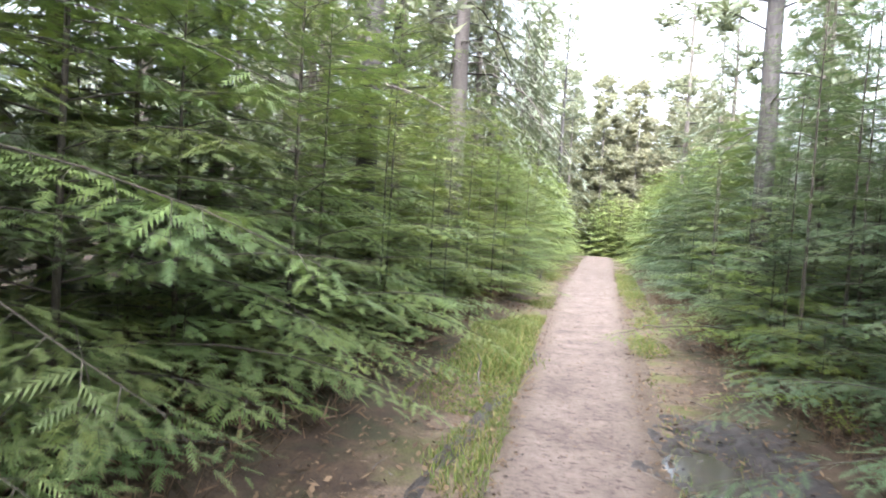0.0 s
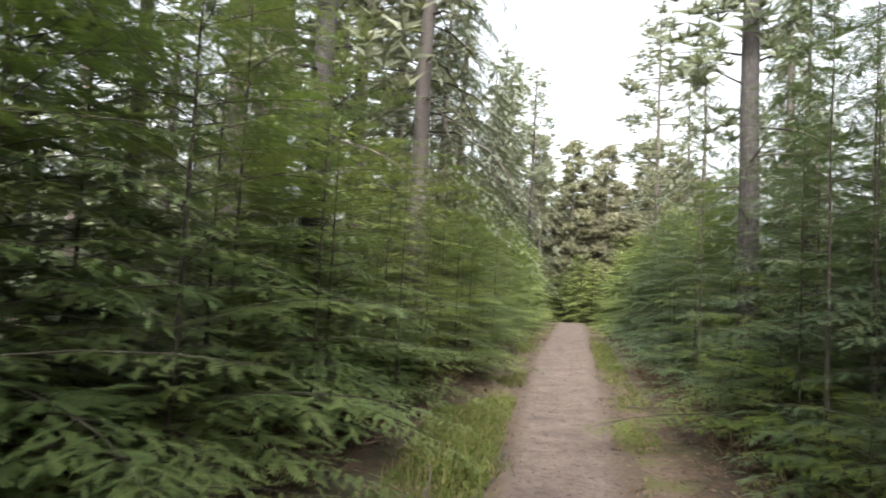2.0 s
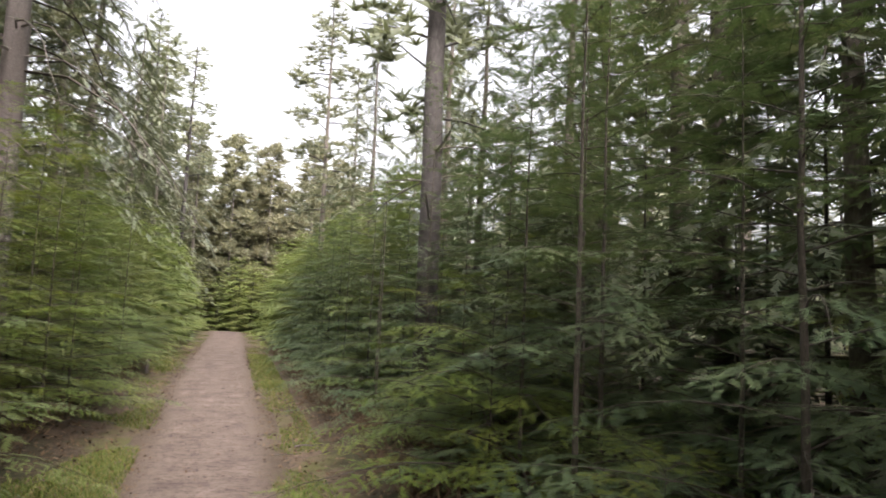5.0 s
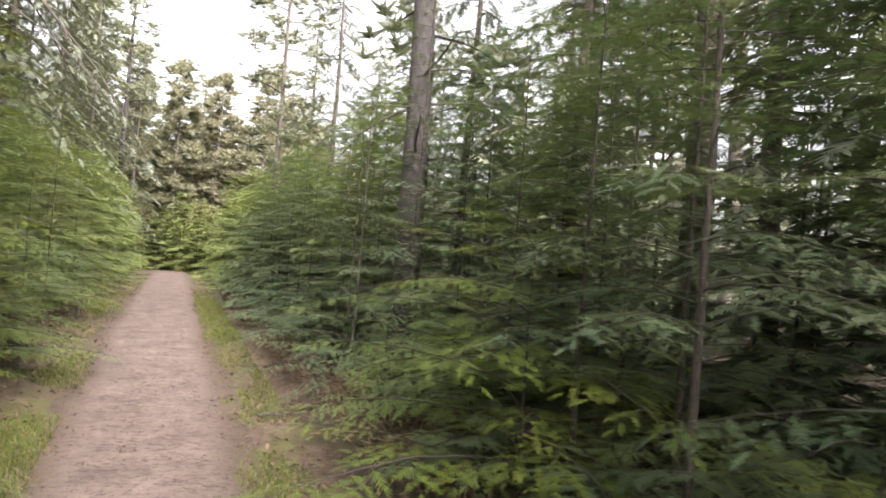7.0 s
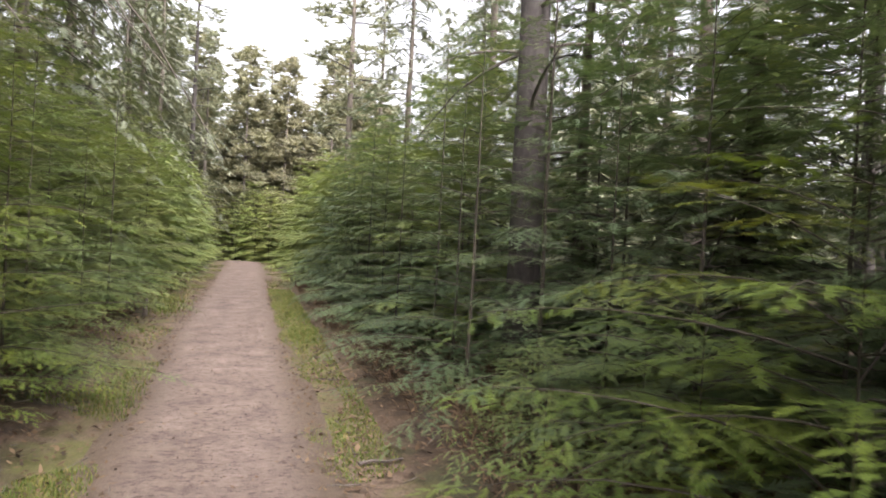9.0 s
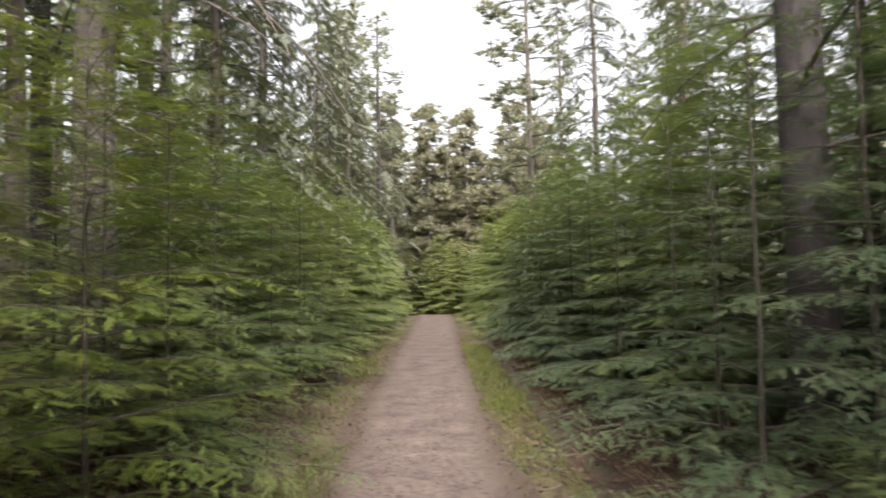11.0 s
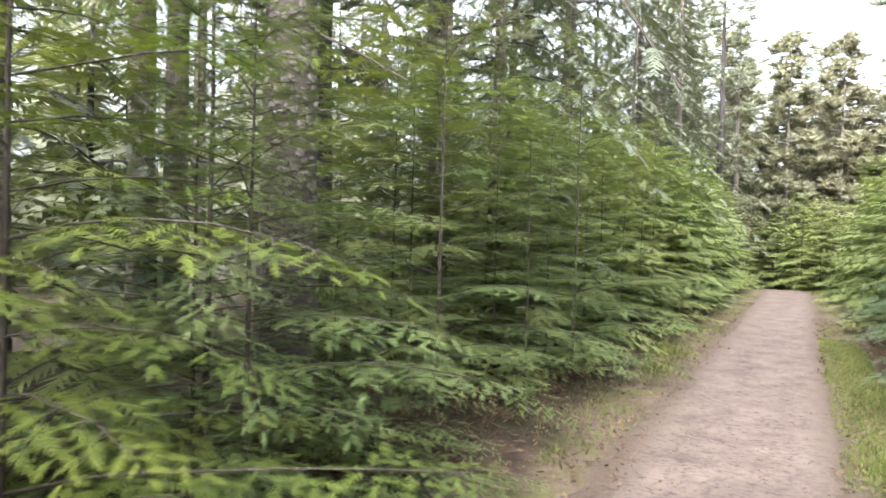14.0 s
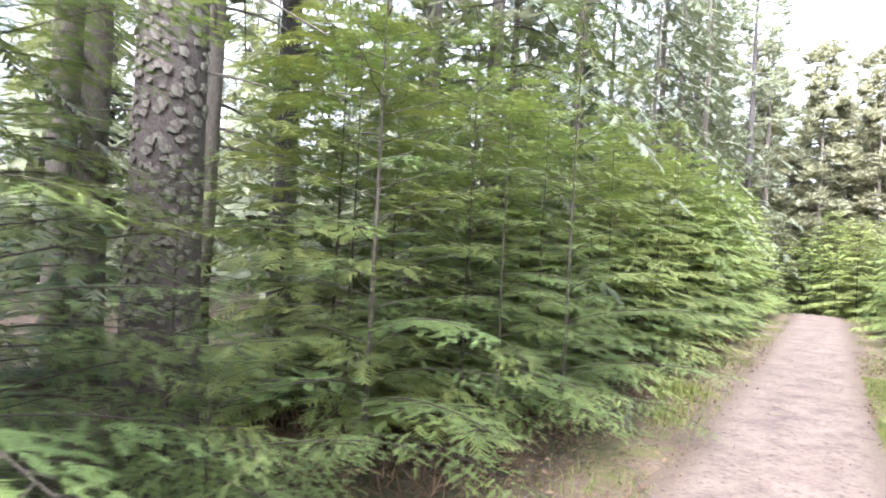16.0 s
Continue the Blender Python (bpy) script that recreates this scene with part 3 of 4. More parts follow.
mid = Stock([hemlock(3.8, 1.5, 74, 20, FROND_MID, 0.36, 21, HEMLOCK_HAZED, 0.02, 0.66),
             hemlock(3.2, 1.4, 66, 20, FROND_MID, 0.36, 22, HEMLOCK_HAZED, 0.02, 0.66),
             hemlock(4.3, 1.55, 80, 20, FROND_MID, 0.36, 23, HEMLOCK_HAZED, 0.02, 0.66)],
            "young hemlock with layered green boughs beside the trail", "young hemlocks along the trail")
cool = Stock([hemlock(4.0, 1.5, 74, 20, FROND_MID, 0.36, 31, HEMLOCK_SHADED, 0.02, 0.66),
              hemlock(4.8, 1.6, 80, 20, FROND_MID, 0.36, 32, HEMLOCK_SHADED, 0.02, 0.66),
              hemlock(3.5, 1.4, 66, 20, FROND_MID, 0.36, 33, HEMLOCK_SHADED, 0.02, 0.66)],
             "young hemlock coloured dark blue-green for shade", "young hemlocks along the trail")
# the far rows wear the needle colour paled for haze
mid_far = Stock([hemlock(3.8, 1.45, 60, 15, FROND_COARSE, 0.42, 25, HEMLOCK_HAZED, 0.02, 0.62), hemlock(4.4, 1.5, 64, 15, FROND_COARSE, 0.44, 26, HEMLOCK_HAZED, 0.02, 0.62)],
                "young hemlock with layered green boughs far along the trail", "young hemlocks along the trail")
cool_far = Stock([hemlock(4.0, 1.45, 60, 15, FROND_COARSE, 0.42, 27, HEMLOCK_HAZED, 0.02, 0.62), hemlock(4.6, 1.5, 64, 15, FROND_COARSE, 0.44, 28, HEMLOCK_HAZED, 0.02, 0.62)],
                 "young hemlock far along the trail, paled for haze", "young hemlocks along the trail")
back = Stock([hemlock(5.0, 1.9, 58, 11, FROND_WIDE, 0.58, 35, HEMLOCK, 0.02, 0.65),
              hemlock(6.4, 2.0, 66, 11, FROND_WIDE, 0.6, 36, HEMLOCK_SHADED, 0.02, 0.65)],
             "hemlock half hidden behind the first row of trees", "hemlocks further into the wood")
low = Stock([hemlock(1.5, 1.5, 34, 14, FROND_FINE, 0.32, 37, HEMLOCK, 0.06, 0.5, boughs=True), hemlock(1.5, 1.5, 36, 14, FROND_FINE, 0.32, 39, HEMLOCK_GOLD, 0.06, 0.5, boughs=True)],
            "low spreading yellow-green hemlock bush beside the trail", "low hemlock bushes")
seedling = Stock([hemlock(0.75, 0.55, 12, 6, FROND_FINE, 0.24, 38, HEMLOCK, 0.05, 0.5, boughs=True, name="hemlock_seedling")],
                 "knee-high yellow-green hemlock seedling", "hemlock seedlings")
skirt = Stock([hemlock(1.1, 0.95, 22, 8, FROND_COARSE, 0.3, 71, HEMLOCK, 0.05, 0.5), hemlock(0.8, 0.85, 20, 8, FROND_COARSE, 0.3, 72, HEMLOCK_SHADED, 0.06, 0.5)],
              "small bushy hemlock at the foot of the trees", "low hemlock bushes")
tall_pine = Stock([pine(17, 0.17, 0.24, 41), pine(15, 0.15, 0.28, 42, bark=PALE_BARK), pine(19, 0.19, 0.34, 43, bark=PALE_BARK)], "tall pine with a bare trunk and an open crown", "tall forest trees")
tall_spruce = Stock([spruce(14, 0.16, 51, 0.12, 2.6, 62, size=0.5, bark=PALE_BARK), spruce(17, 0.2, 52, 0.18, 2.8, 68, size=0.52, bark=PALE_BARK), spruce(11, 0.13, 53, 0.06, 2.2, 54, size=0.46, bark=PALE_BARK)],
                    "tall spruce with hanging boughs, needles greyed for haze", "tall forest trees")
olive_pine = Stock([pine(13, 0.1, 0.14, 54, 15, 3, PALE_BARK, 2.0, OLIVE), pine(11.5, 0.09, 0.1, 55, 15, 3, PALE_BARK, 1.9, OLIVE), pine(12.2, 0.09, 0.2, 56, 13, 5, PALE_BARK, 1.8, PINE)],
                   "tall olive-brown conifer closing the end of the trail", "tall forest trees")


def left_line(y):
    return float(np.interp(y, [-4, 5.4, 9.2, 14, 17, 25, 40], [0.5, 0.25, -0.15, -0.35, -0.65, -0.85, -1.7]))


def right_line(y):
    return float(np.interp(y, [-4, 6.3, 8.3, 12.2, 16.5, 28, 40], [4.4, 3.9, 3.5, 3.3, 2.9, 2.3, 1.5]))


# left hedge: the first row close by, then further off, then the rows behind
LEFT, RIGHT = 0.0, math.pi  # turns that bring a tree's full side to the trail


def jitter(turn):
    return turn + rng.uniform(-0.5, 0.5)


first = hemlock(5.4, 1.55, 64, 16, FROND_FINE, 0.34, 19, HEMLOCK, 0.02, 0.7, boughs=True,
                extra=((1.62, 0.22, 1.85, 0.05, 0.24), (1.2, 0.05, 1.6, 0.1, 0.3), (2.1, 0.5, 1.7, 0.15, 0.3), (0.75, -0.1, 1.5, 0.05, 0.1)))
place(first, -0.35, 2.35, 0.0, 1.0, True, "young hemlock with long drooping boughs reaching to the trail", "young hemlocks along the trail")
for x, y, q, kind in ((-0.6, 3.7, 1.3, near), (-0.75, 4.8, 1.2, near), (-0.55, 6.0, 1.15, near), (-0.85, 7.1, 1.2, near), (-0.6, 8.2, 1.05, near), (-0.95, 9.2, 1.1, near),
                      (-0.4, 10.2, 0.85, near), (-0.95, 11.2, 0.95, gold), (-0.55, 12.0, 0.95, gold), (-0.3, 12.95, 0.95, gold), (-0.3, 13.9, 0.9, near),
                      (-0.95, 14.2, 1.0, near), (-1.6, 14.6, 0.9, near), (-0.95, 15.2, 0.55, near), (-1.17, 16.8, 0.98, near), (-1.9, 17.4, 0.9, near), (-0.9, 18.1, 0.85, near), (-0.85, 19.3, 1.0, near),
                      (-1.55, 18.6, 1.0, near), (-1.9, 3.0, 1.45, near), (-1.7, 5.4, 1.4, near), (-1.9, 8.3, 1.3, near)):
    kind.plant(x, y, jitter(LEFT), q)
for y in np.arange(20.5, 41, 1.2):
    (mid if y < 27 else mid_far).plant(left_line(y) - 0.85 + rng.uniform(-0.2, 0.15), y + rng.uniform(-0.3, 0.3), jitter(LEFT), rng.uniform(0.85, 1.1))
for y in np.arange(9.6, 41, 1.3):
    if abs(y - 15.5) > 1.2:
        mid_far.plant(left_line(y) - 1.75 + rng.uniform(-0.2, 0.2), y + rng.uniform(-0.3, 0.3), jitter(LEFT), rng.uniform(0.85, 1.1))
for x, y, q in ((-2.2, 1.2, 1.2), (-3.3, 2.6, 1.2), (-3.1, 4.4, 1.2), (-3.2, 6.6, 1.15)):
    back.plant(x, y, scale=q)
for row, y0 in ((2.9, 0.0), (4.6, -1.0)):
    for y in np.arange(y0, 43, 1.0 + 0.55 * row):
        if row > 2.9 or abs(y - 15.8) > 1.5:
            back.plant(left_line(y) - row + rng.uniform(-0.5, 0.4), y + rng.uniform(-0.5, 0.5), scale=rng.uniform(0.7, 0.95) if y < 9 or y > 21 else rng.uniform(0.55, 0.72))
low.plant(-0.45, 15.05, jitter(LEFT), 0.75, which=0)
# right hedge
for x, y, q, k in ((4.75, 4.9, 1.05, 0), (4.6, 6.0, 1.0, 1), (4.55, 7.1, 1.05, 0), (3.95, 8.2, 0.95, 2), (4.55, 9.0, 0.98, 2), (4.0, 9.2, 0.8, 2), (5.1, 8.2, 1.0, 1),
                   (5.0, 10.2, 1.05, 0), (3.6, 13.5, 0.95, 1), (4.25, 13.4, 1.05, 0), (4.6, 12.8, 0.9, 1), (3.75, 14.6, 0.95, 1), (3.8, 15.8, 1.05, 1), (3.5, 16.9, 0.9, 1)):
    near_cool.plant(x, y, jitter(RIGHT), q, which=k)
for x, y, q in ((5.5, 11.3, 1.0), (4.9, 12.0, 0.9), (6.0, 13.0, 1.05), (5.4, 14.0, 1.1), (5.0, 15.6, 0.95)):
    cool.plant(x, y, jitter(RIGHT), q)
for x, y, q, k in ((3.95, 9.75, 1.2, 1), (4.15, 10.9, 0.9, 0), (4.5, 8.9, 0.85, 0), (3.95, 7.3, 0.62, 1)):
    low.plant(x, y, jitter(RIGHT), q, which=k)
for x, y in ((3.75, 12.3), (4.2, 12.1), (3.9, 12.8), (4.5, 12.2), (4.9, 11.6), (4.6, 11.5), (3.7, 11.9), (4.3, 11.7)):
    seedling.plant(x, y, jitter(RIGHT), rng.uniform(0.8, 1.25))
for y in np.arange(18.0, 41, 1.25):
    (cool if y < 26 else cool_far).plant(right_line(y) + 0.9 + rng.uniform(-0.15, 0.25), y + rng.uniform(-0.3, 0.3), jitter(RIGHT), rng.uniform(0.8, 1.02))
for y in np.arange(16.5, 41, 1.35):
    cool_far.plant(right_line(y) + 1.85 + rng.uniform(-0.2, 0.2), y + rng.uniform(-0.3, 0.3), jitter(RIGHT), rng.uniform(0.85, 1.1))
for row, y0 in ((2.8, 0.0), (4.6, 1.0)):
    for y in np.arange(y0, 43, 1.0 + 0.55 * row):
        back.plant(right_line(y) + row + rng.uniform(-0.4, 0.6), y + rng.uniform(-0.5, 0.5), scale=rng.uniform(0.65, 0.9))
for x, y, q in ((6.3, 5.5, 1.0), (7.2, 7.4, 1.1), (6.6, 9.0, 0.9), (7.6, 10.8, 0.9), (7.4, 13.0, 1.0), (8.2, 15.5, 1.1)):
    back.plant(x, y, scale=q, which=1)
# the three at the left are unseen, added to shade the start of the trail
for x, y, q in ((-0.5, -0.7, 1.1), (-1.0, 0.3, 1.1), (-1.9, -1.2, 1.2), (5.0, 1.0, 1.0), (5.2, 2.8, 1.0)):
    back.plant(x, y, scale=q)
# small growth at the feet of both hedges
for y in np.arange(3.2, 34, 1.15):
    if not 12.5 < y < 18.5:
        skirt.plant(left_line(y) - 0.45 + rng.uniform(-0.15, 0.15), y + rng.uniform(-0.3, 0.3), scale=rng.uniform(0.6, 1.0), which=0)
for y in np.arange(4.0, 34, 1.25):
    if abs(y - 12.5) > 1.0:
        skirt.plant(right_line(y) + 0.45 + rng.uniform(-0.1, 0.2), y + rng.uniform(-0.3, 0.3), scale=rng.uniform(0.55, 0.95), which=1)
# young trees round the end of the trail
for x, y, q in ((-2.4, 41.6, 0.9), (-3.4, 43.0, 1.0), (1.0, 42.0, 0.85), (1.6, 43.5, 1.0), (0.2, 44.5, 0.9), (-0.9, 46.0, 1.0), (0.9, 46.5, 1.05), (-2.2, 47.5, 1.1), (-0.2, 48.5, 1.2)):
    mid_far.plant(x, y, scale=q)
for x, y, q in ((-2.6, 42.0, 1.0), (-4.4, 43.0, 1.1), (1.9, 41.8, 0.9), (1.4, 44.0, 1.0), (2.8, 43.6, 1.1), (0.3, 46.5, 1.0), (-1.2, 48.0, 1.0), (1.6, 48.0, 1.1), (-0.4, 50.0, 1.3), (-3.0, 50.0, 1.2)):
    back.plant(x, y, scale=q * 0.62, which=0)
# tall forest behind both hedges
for k in range(34):
    side = -1 if k % 2 else 1
    y = 0 + 46 * (k / 34) + rng.uniform(-1, 1)
    x = (left_line(min(y, 40)) - 4.4 if side < 0 else right_line(min(y, 40)) + 4.4) + side * rng.uniform(0, 7)
    (tall_pine if rng.uniform() < 0.5 else tall_spruce).plant(x, y, scale=rng.uniform(0.85, 1.15))
for x, y, q, w in ((-3.1, 21.5, 0.95, 0), (-3.6, 26.0, 0.95, 1), (-3.4, 31.0, 0.9, 0), (-3.2, 35.5, 0.95, 0), (-4.6, 39.0, 0.8, 1), (5.2, 26.5, 0.85, 0), (5.6, 36.0, 0.8, 1)):
    tall_spruce.plant(x, y, scale=q, which=w)
for k in range(24):
    olive_pine.plant(-11 + 0.85 * k + rng.uniform(-0.3, 0.3), 51 + 4.5 * (k % 3) / 2 + rng.uniform(-1, 1), scale=rng.uniform(0.9, 1.12))
for k in range(18):
    (tall_pine if k % 3 == 0 else tall_spruce).plant(-20 + 2.3 * k + rng.uniform(-0.8, 0.8), 57 + rng.uniform(-3, 6), scale=rng.uniform(0.75, 0.95))
# unseen spruces behind the start, added to keep sun off the nearest trees
for x, y, w in ((-1.6, -2.0, 0), (0.4, -4.5, 1), (4.6, -2.6, 0), (-3.2, 0.6, 2), (3.0, -6.5, 1), (6.2, 0.5, 0), (-2.4, -5.5, 1), (7.5, 3.5, 2)):
    tall_spruce.plant(x, y, which=w)
tall_pine.plant(-3.0, 43.0, scale=0.95, which=0)
tall_spruce.plant(-2.7, 45.5, scale=0.93, which=0)
tall_spruce.plant(-4.4, 41.5, scale=1.0, which=0)
tall_pine.plant(-5.2, 46.5, scale=0.95, which=2)
tall_pine.plant(4.53, 14.61, scale=1.1, which=0)
tall_pine.plant(3.89, 31.27, scale=0.95, which=1)
big = spruce(18, 0.24, 61, 0.27, 3.3, 84, FROND_MID, 0.42, BARK_GAPS, 0.9,
             ((3.34, 0.6, 0.85, 0.03, 0.06), (3.28, 0.62, 0.95, -0.35, 0.1), (2.6, 0.75, 0.6, -0.02, 0.1), (3.9, 0.4, 1.2, 0.05, 0.2), (4.4, 1.2, 1.4, 0.1, 0.3), (3.6, -1.2, 0.9, 0.05, 0.25),
              (5.2, -0.6, 3.0, 0.1, 0.75), (4.6, -0.3, 2.8, 0.05, 0.6), (5.6, -1.0, 2.6, 0.15, 0.8), (4.1, -0.75, 2.2, 0.1, 0.55)))
for x, y, q in ((6.4, 8.5, 0.9), (6.7, 6.2, 1.0), (7.0, 10.8, 0.9), (7.0, 4.2, 1.0), (-3.2, 6.0, 1.0), (-3.3, 8.6, 0.95), (-3.3, 3.6, 1.0), (-2.6, 1.6, 0.95), (-4.3, 13.0, 0.9), (-5.2, 15.0, 1.0), (6.2, 13.2, 0.85), (5.7, 15.8, 0.8)):
    tall_spruce.plant(x, y, scale=q, which=2)
for x, y, q, w in ((-4.2, 17.6, 0.95, 1), (-5.2, 19.6, 1.0, 0), (-3.7, 20.8, 0.9, 1), (-6.2, 17.2, 1.0, 2), (-5.0, 22.5, 1.0, 2), (-4.4, 12.4, 1.0, 2)):
    tall_pine.plant(x, y, scale=q, which=w)
for y in np.arange(23.0, 47, 2.4):
    (tall_pine if rng.uniform() < 0.5 else tall_spruce).plant(left_line(y) - 2.3 + rng.uniform(-0.5, 0.3) + 0.5 * float(bend(y)), y, scale=rng.uniform(0.7, 0.9), which=0)
tall_pine.plant(-2.4, 11.5, scale=1.15, which=0)
place(big, -2.0, 15.85, 0.0, 1.0, True, "old spruce with a thick scaly grey lichen-spotted trunk", "tall forest trees")


def bark_scale(seed):
    """A small curled plate of bark, its lower edge standing off; x is out of the trunk, z up."""
    g = np.random.default_rng(seed)
    n = 7
    a = np.arange(n) * 2 * np.pi / n + g.uniform(-0.25, 0.25, n)
    r = g.uniform(0.7, 1.1, n)
    y, z = 0.034 * r * np.cos(a), 0.028 * r * np.sin(a)
    out = 0.005 + 0.10 * np.maximum(-z, 0) + 0.03 * np.abs(y) - 1.6 * y * y
    front = np.column_stack([out + 0.004, y, z])
    rear = np.column_stack([np.full(n, -0.012), y * 0.9, z * 0.9])
    v = np.concatenate([front, rear, [[0.011, 0, 0]]])
    f = [(i, (i + 1) % n, 2 * n) for i in range(n)]
    for i in range(n):
        k = (i + 1) % n
        f += [(i, n + i, n + k), (i, n + k, k)]
    return mesh_from("bark_scale", v, np.array(f), SCALY_BARK)


scales = [bark_scale(k) for k in range(8)]
trunk = [c for c in big.children if c.name.startswith("trunk")][0]
g = np.random.default_rng(5)
rings = np.array([v.co for v in trunk.data.vertices]).reshape(16, 16, 3).mean(1)
for k in range(300):
    h = 0.9 + 2.9 * ((k + g.uniform()) / 300)
    a = -0.62 + g.uniform(-1.35, 1.35)
    r = 0.24 * (1 - 0.93 * h / 18) - 0.002
    ob = part("bark_scale", scales[k % 8], trunk)
    q = g.uniform(0.6, 1.25)
    cx, cy = np.interp(h, rings[:, 2], rings[:, 0]), np.interp(h, rings[:, 2], rings[:, 1])
    ob.matrix_basis = pose(cx + r * math.cos(a), cy + r * math.sin(a), h, g.uniform(-25, 25), 0, math.degrees(a)) @ Matrix.Diagonal((g.uniform(1.0, 1.9), q, q * g.uniform(0.7, 1.2), 1))


def far_woods(count, seed):
    """Distant forest all round, too far off to tell tree from tree."""
    g = np.random.default_rng(seed)
    soup, wood = Soup(), Soup()
    for k in range(count):
        a = g.uniform(0, 2 * math.pi) if k % 3 else g.uniform(0.75, 2.4)
        r = g.uniform(16, 85)
        x, y = 1.0 + r * math.cos(a), 18 + r * math.sin(a)
        if -13 < x < 16 and -10 < y < 64:
            continue
        h = g.uniform(10, 17)
        z0 = float(land(x, y))
        v, f = tube([(x, y, z0 - 0.3), (x, y, z0 + h * 0.5), (x, y, z0 + h)], [0.12, 0.09, 0.02], 5)
        wood.add(v, f)
        m = 44
        q = 0.04 + 0.94 * (np.arange(m) + g.uniform(0, 1, m)) / m
        th = np.arange(m) * 2.4 + g.uniform(-0.5, 0.5, m)
        sz = (2.7 * (1.03 - q) ** 0.75 * g.uniform(0.7, 1.1, m) + 0.3)[:, None]
        p = np.stack([np.full(m, x), np.full(m, y), z0 + h * q], 1)
        ex = np.stack([np.cos(th), np.sin(th), g.uniform(-0.5, -0.05, m)], 1) * sz
        ey = np.stack([-np.sin(th), np.cos(th), g.normal(0, 0.25, m)], 1) * sz * 1.7
        soup.stamp(*FROND_WIDE, p, ex, ey, np.tile([0, 0, 1.0], (m, 1)) * sz)
    return foliage("far_woods", wood, soup, PINE_BARK, PINE)


tagged(new("far_woods", far_woods(760, 77)), "distant dense conifer forest all round", "forest", kind="stuff")

# ---- undergrowth and litter ----
def blades(name, spots, height, width, mat, label, category, seed, lean=1.3):
    """Grass: bent two-piece blades at spots (x, y, size)."""
    g = np.random.default_rng(seed)
    n = len(spots)
    base = np.column_stack([spots[:, 0], spots[:, 1], land(spots[:, 0], spots[:, 1]) - 0.015])
    th = g.uniform(0, 6.28, n)
    side = np.stack([-np.sin(th), np.cos(th), 0 * th], 1)
    out = np.stack([np.cos(th), np.sin(th), 0 * th], 1)
    h = (height * spots[:, 2] * g.uniform(0.5, 1.2, n))[:, None]
    b = h * g.uniform(0.1, lean, n)[:, None]
    w = width * g.uniform(0.7, 1.3, n)[:, None]
    up = np.array([[0, 0, 1.0]])
    v = np.stack([base - side * w, base + side * w, base + out * b * 0.4 + up * h * 0.6 + side * w * 0.7, base + out * b * 0.4 + up * h * 0.6 - side * w * 0.7, base + out * b * 1.2 + up * h * 0.92], 1).reshape(-1, 3)
    t = np.array([(0, 1, 2), (0, 2, 3), (3, 2, 4)])
    f = (t[None] + (np.arange(n) * 5)[:, None, None]).reshape(-1, 3)
    return tagged(new(name, mesh_from(name, v, f, mat)), label, category, kind="stuff")


def strewn(n, seed, side, lo, hi, y0, y1, patch=0.0, scale=1.3):
    """Random places off the trail's edge: distance lo to hi from it, in patches."""
    g = np.random.default_rng(seed)
    y = g.uniform(y0, y1, n)
    d = g.uniform(lo, hi, n)
    x = np.where(side < 0, trail_left(y) - d, trail_right(y) + d) + bend(y)
    keep = fuzz(x * scale, y * scale * 0.6, seed) > patch
    return np.column_stack([x, y, np.clip(0.6 + 0.6 * fuzz(x * scale, y * scale * 0.6, seed), 0.35, 1.2)])[keep]


blades("grass", np.concatenate([strewn(20000, 1, -1, 0.05, 1.0, 6.0, 12.5, -0.3), strewn(5000, 8, -1, 0.0, 0.9, 12.5, 18.0, 0.25), strewn(3500, 9, -1, 0.0, 0.9, 3.4, 6.0, 0.15), strewn(7000, 2, -1, 0.15, 0.9, 6.0, 10.5, -0.6), strewn(7000, 3, -1, 0.0, 1.0, 17, 41, -0.3)]),
       0.085, 0.004, GRASS, "patchy green and straw-coloured verge grass", "grass", 5)
blades("grass", np.concatenate([strewn(30000, 4, 1, -0.02, 0.6, 8.5, 26.0, -0.45), strewn(1500, 6, 1, 0.1, 0.9, 1.0, 9.0, 0.1), strewn(3500, 7, 1, 0.0, 0.8, 26, 41, -0.4)]),
       0.08, 0.004, GRASS, "thin green and yellow verge grass", "grass", 6)


def litter(name, n, seed, mat, label, category, size, band, y0, y1, inner=0.12):
    """Flat curled flakes lying about."""
    g = np.random.default_rng(seed)
    y = g.uniform(y0, y1, n)
    lo, hi = trail_left(y) + bend(y), trail_right(y) + bend(y)
    d = g.uniform(-inner, 1.6 if inner < 0.5 else 0.0, n) * band
    left = g.uniform(size=n) < 0.5
    x = np.where(left, lo - d, hi + d)
    s = size * g.uniform(0.4, 1.3, n)[:, None]
    th = g.uniform(0, 6.28, n)
    ex = np.stack([np.cos(th), np.sin(th), g.normal(0, 0.25, n)], 1) * s
    ey = np.stack([-np.sin(th), np.cos(th), g.normal(0, 0.25, n)], 1) * s * g.uniform(0.3, 0.6, n)[:, None]
    c = np.column_stack([x, y, land(x, y) + 0.012])
    lift = np.array([[0, 0, 1.0]]) * s * 0.35
    v = np.stack([c - ex, c - ey + lift * 0.6, c + ex + lift, c + ey + lift * 0.4], 1).reshape(-1, 3)
    t = np.array([(0, 1, 2), (0, 2, 3)])
    f = (t[None] + (np.arange(n) * 4)[:, None, None]).reshape(-1, 3)
    return tagged(new(name, mesh_from(name, v, f, mat)), label, category, kind="stuff")


litter("fallen_leaves", 16000, 21, LITTER, "brown fallen leaves and needle litter beside the path", "leaf litter", 0.028, 0.75, 1.0, 30.0)
litter("fallen_leaves", 1800, 22, LITTER, "bigger curled brown dead leaves on the verge", "leaf litter", 0.034, 0.6, 3.0, 28.0)
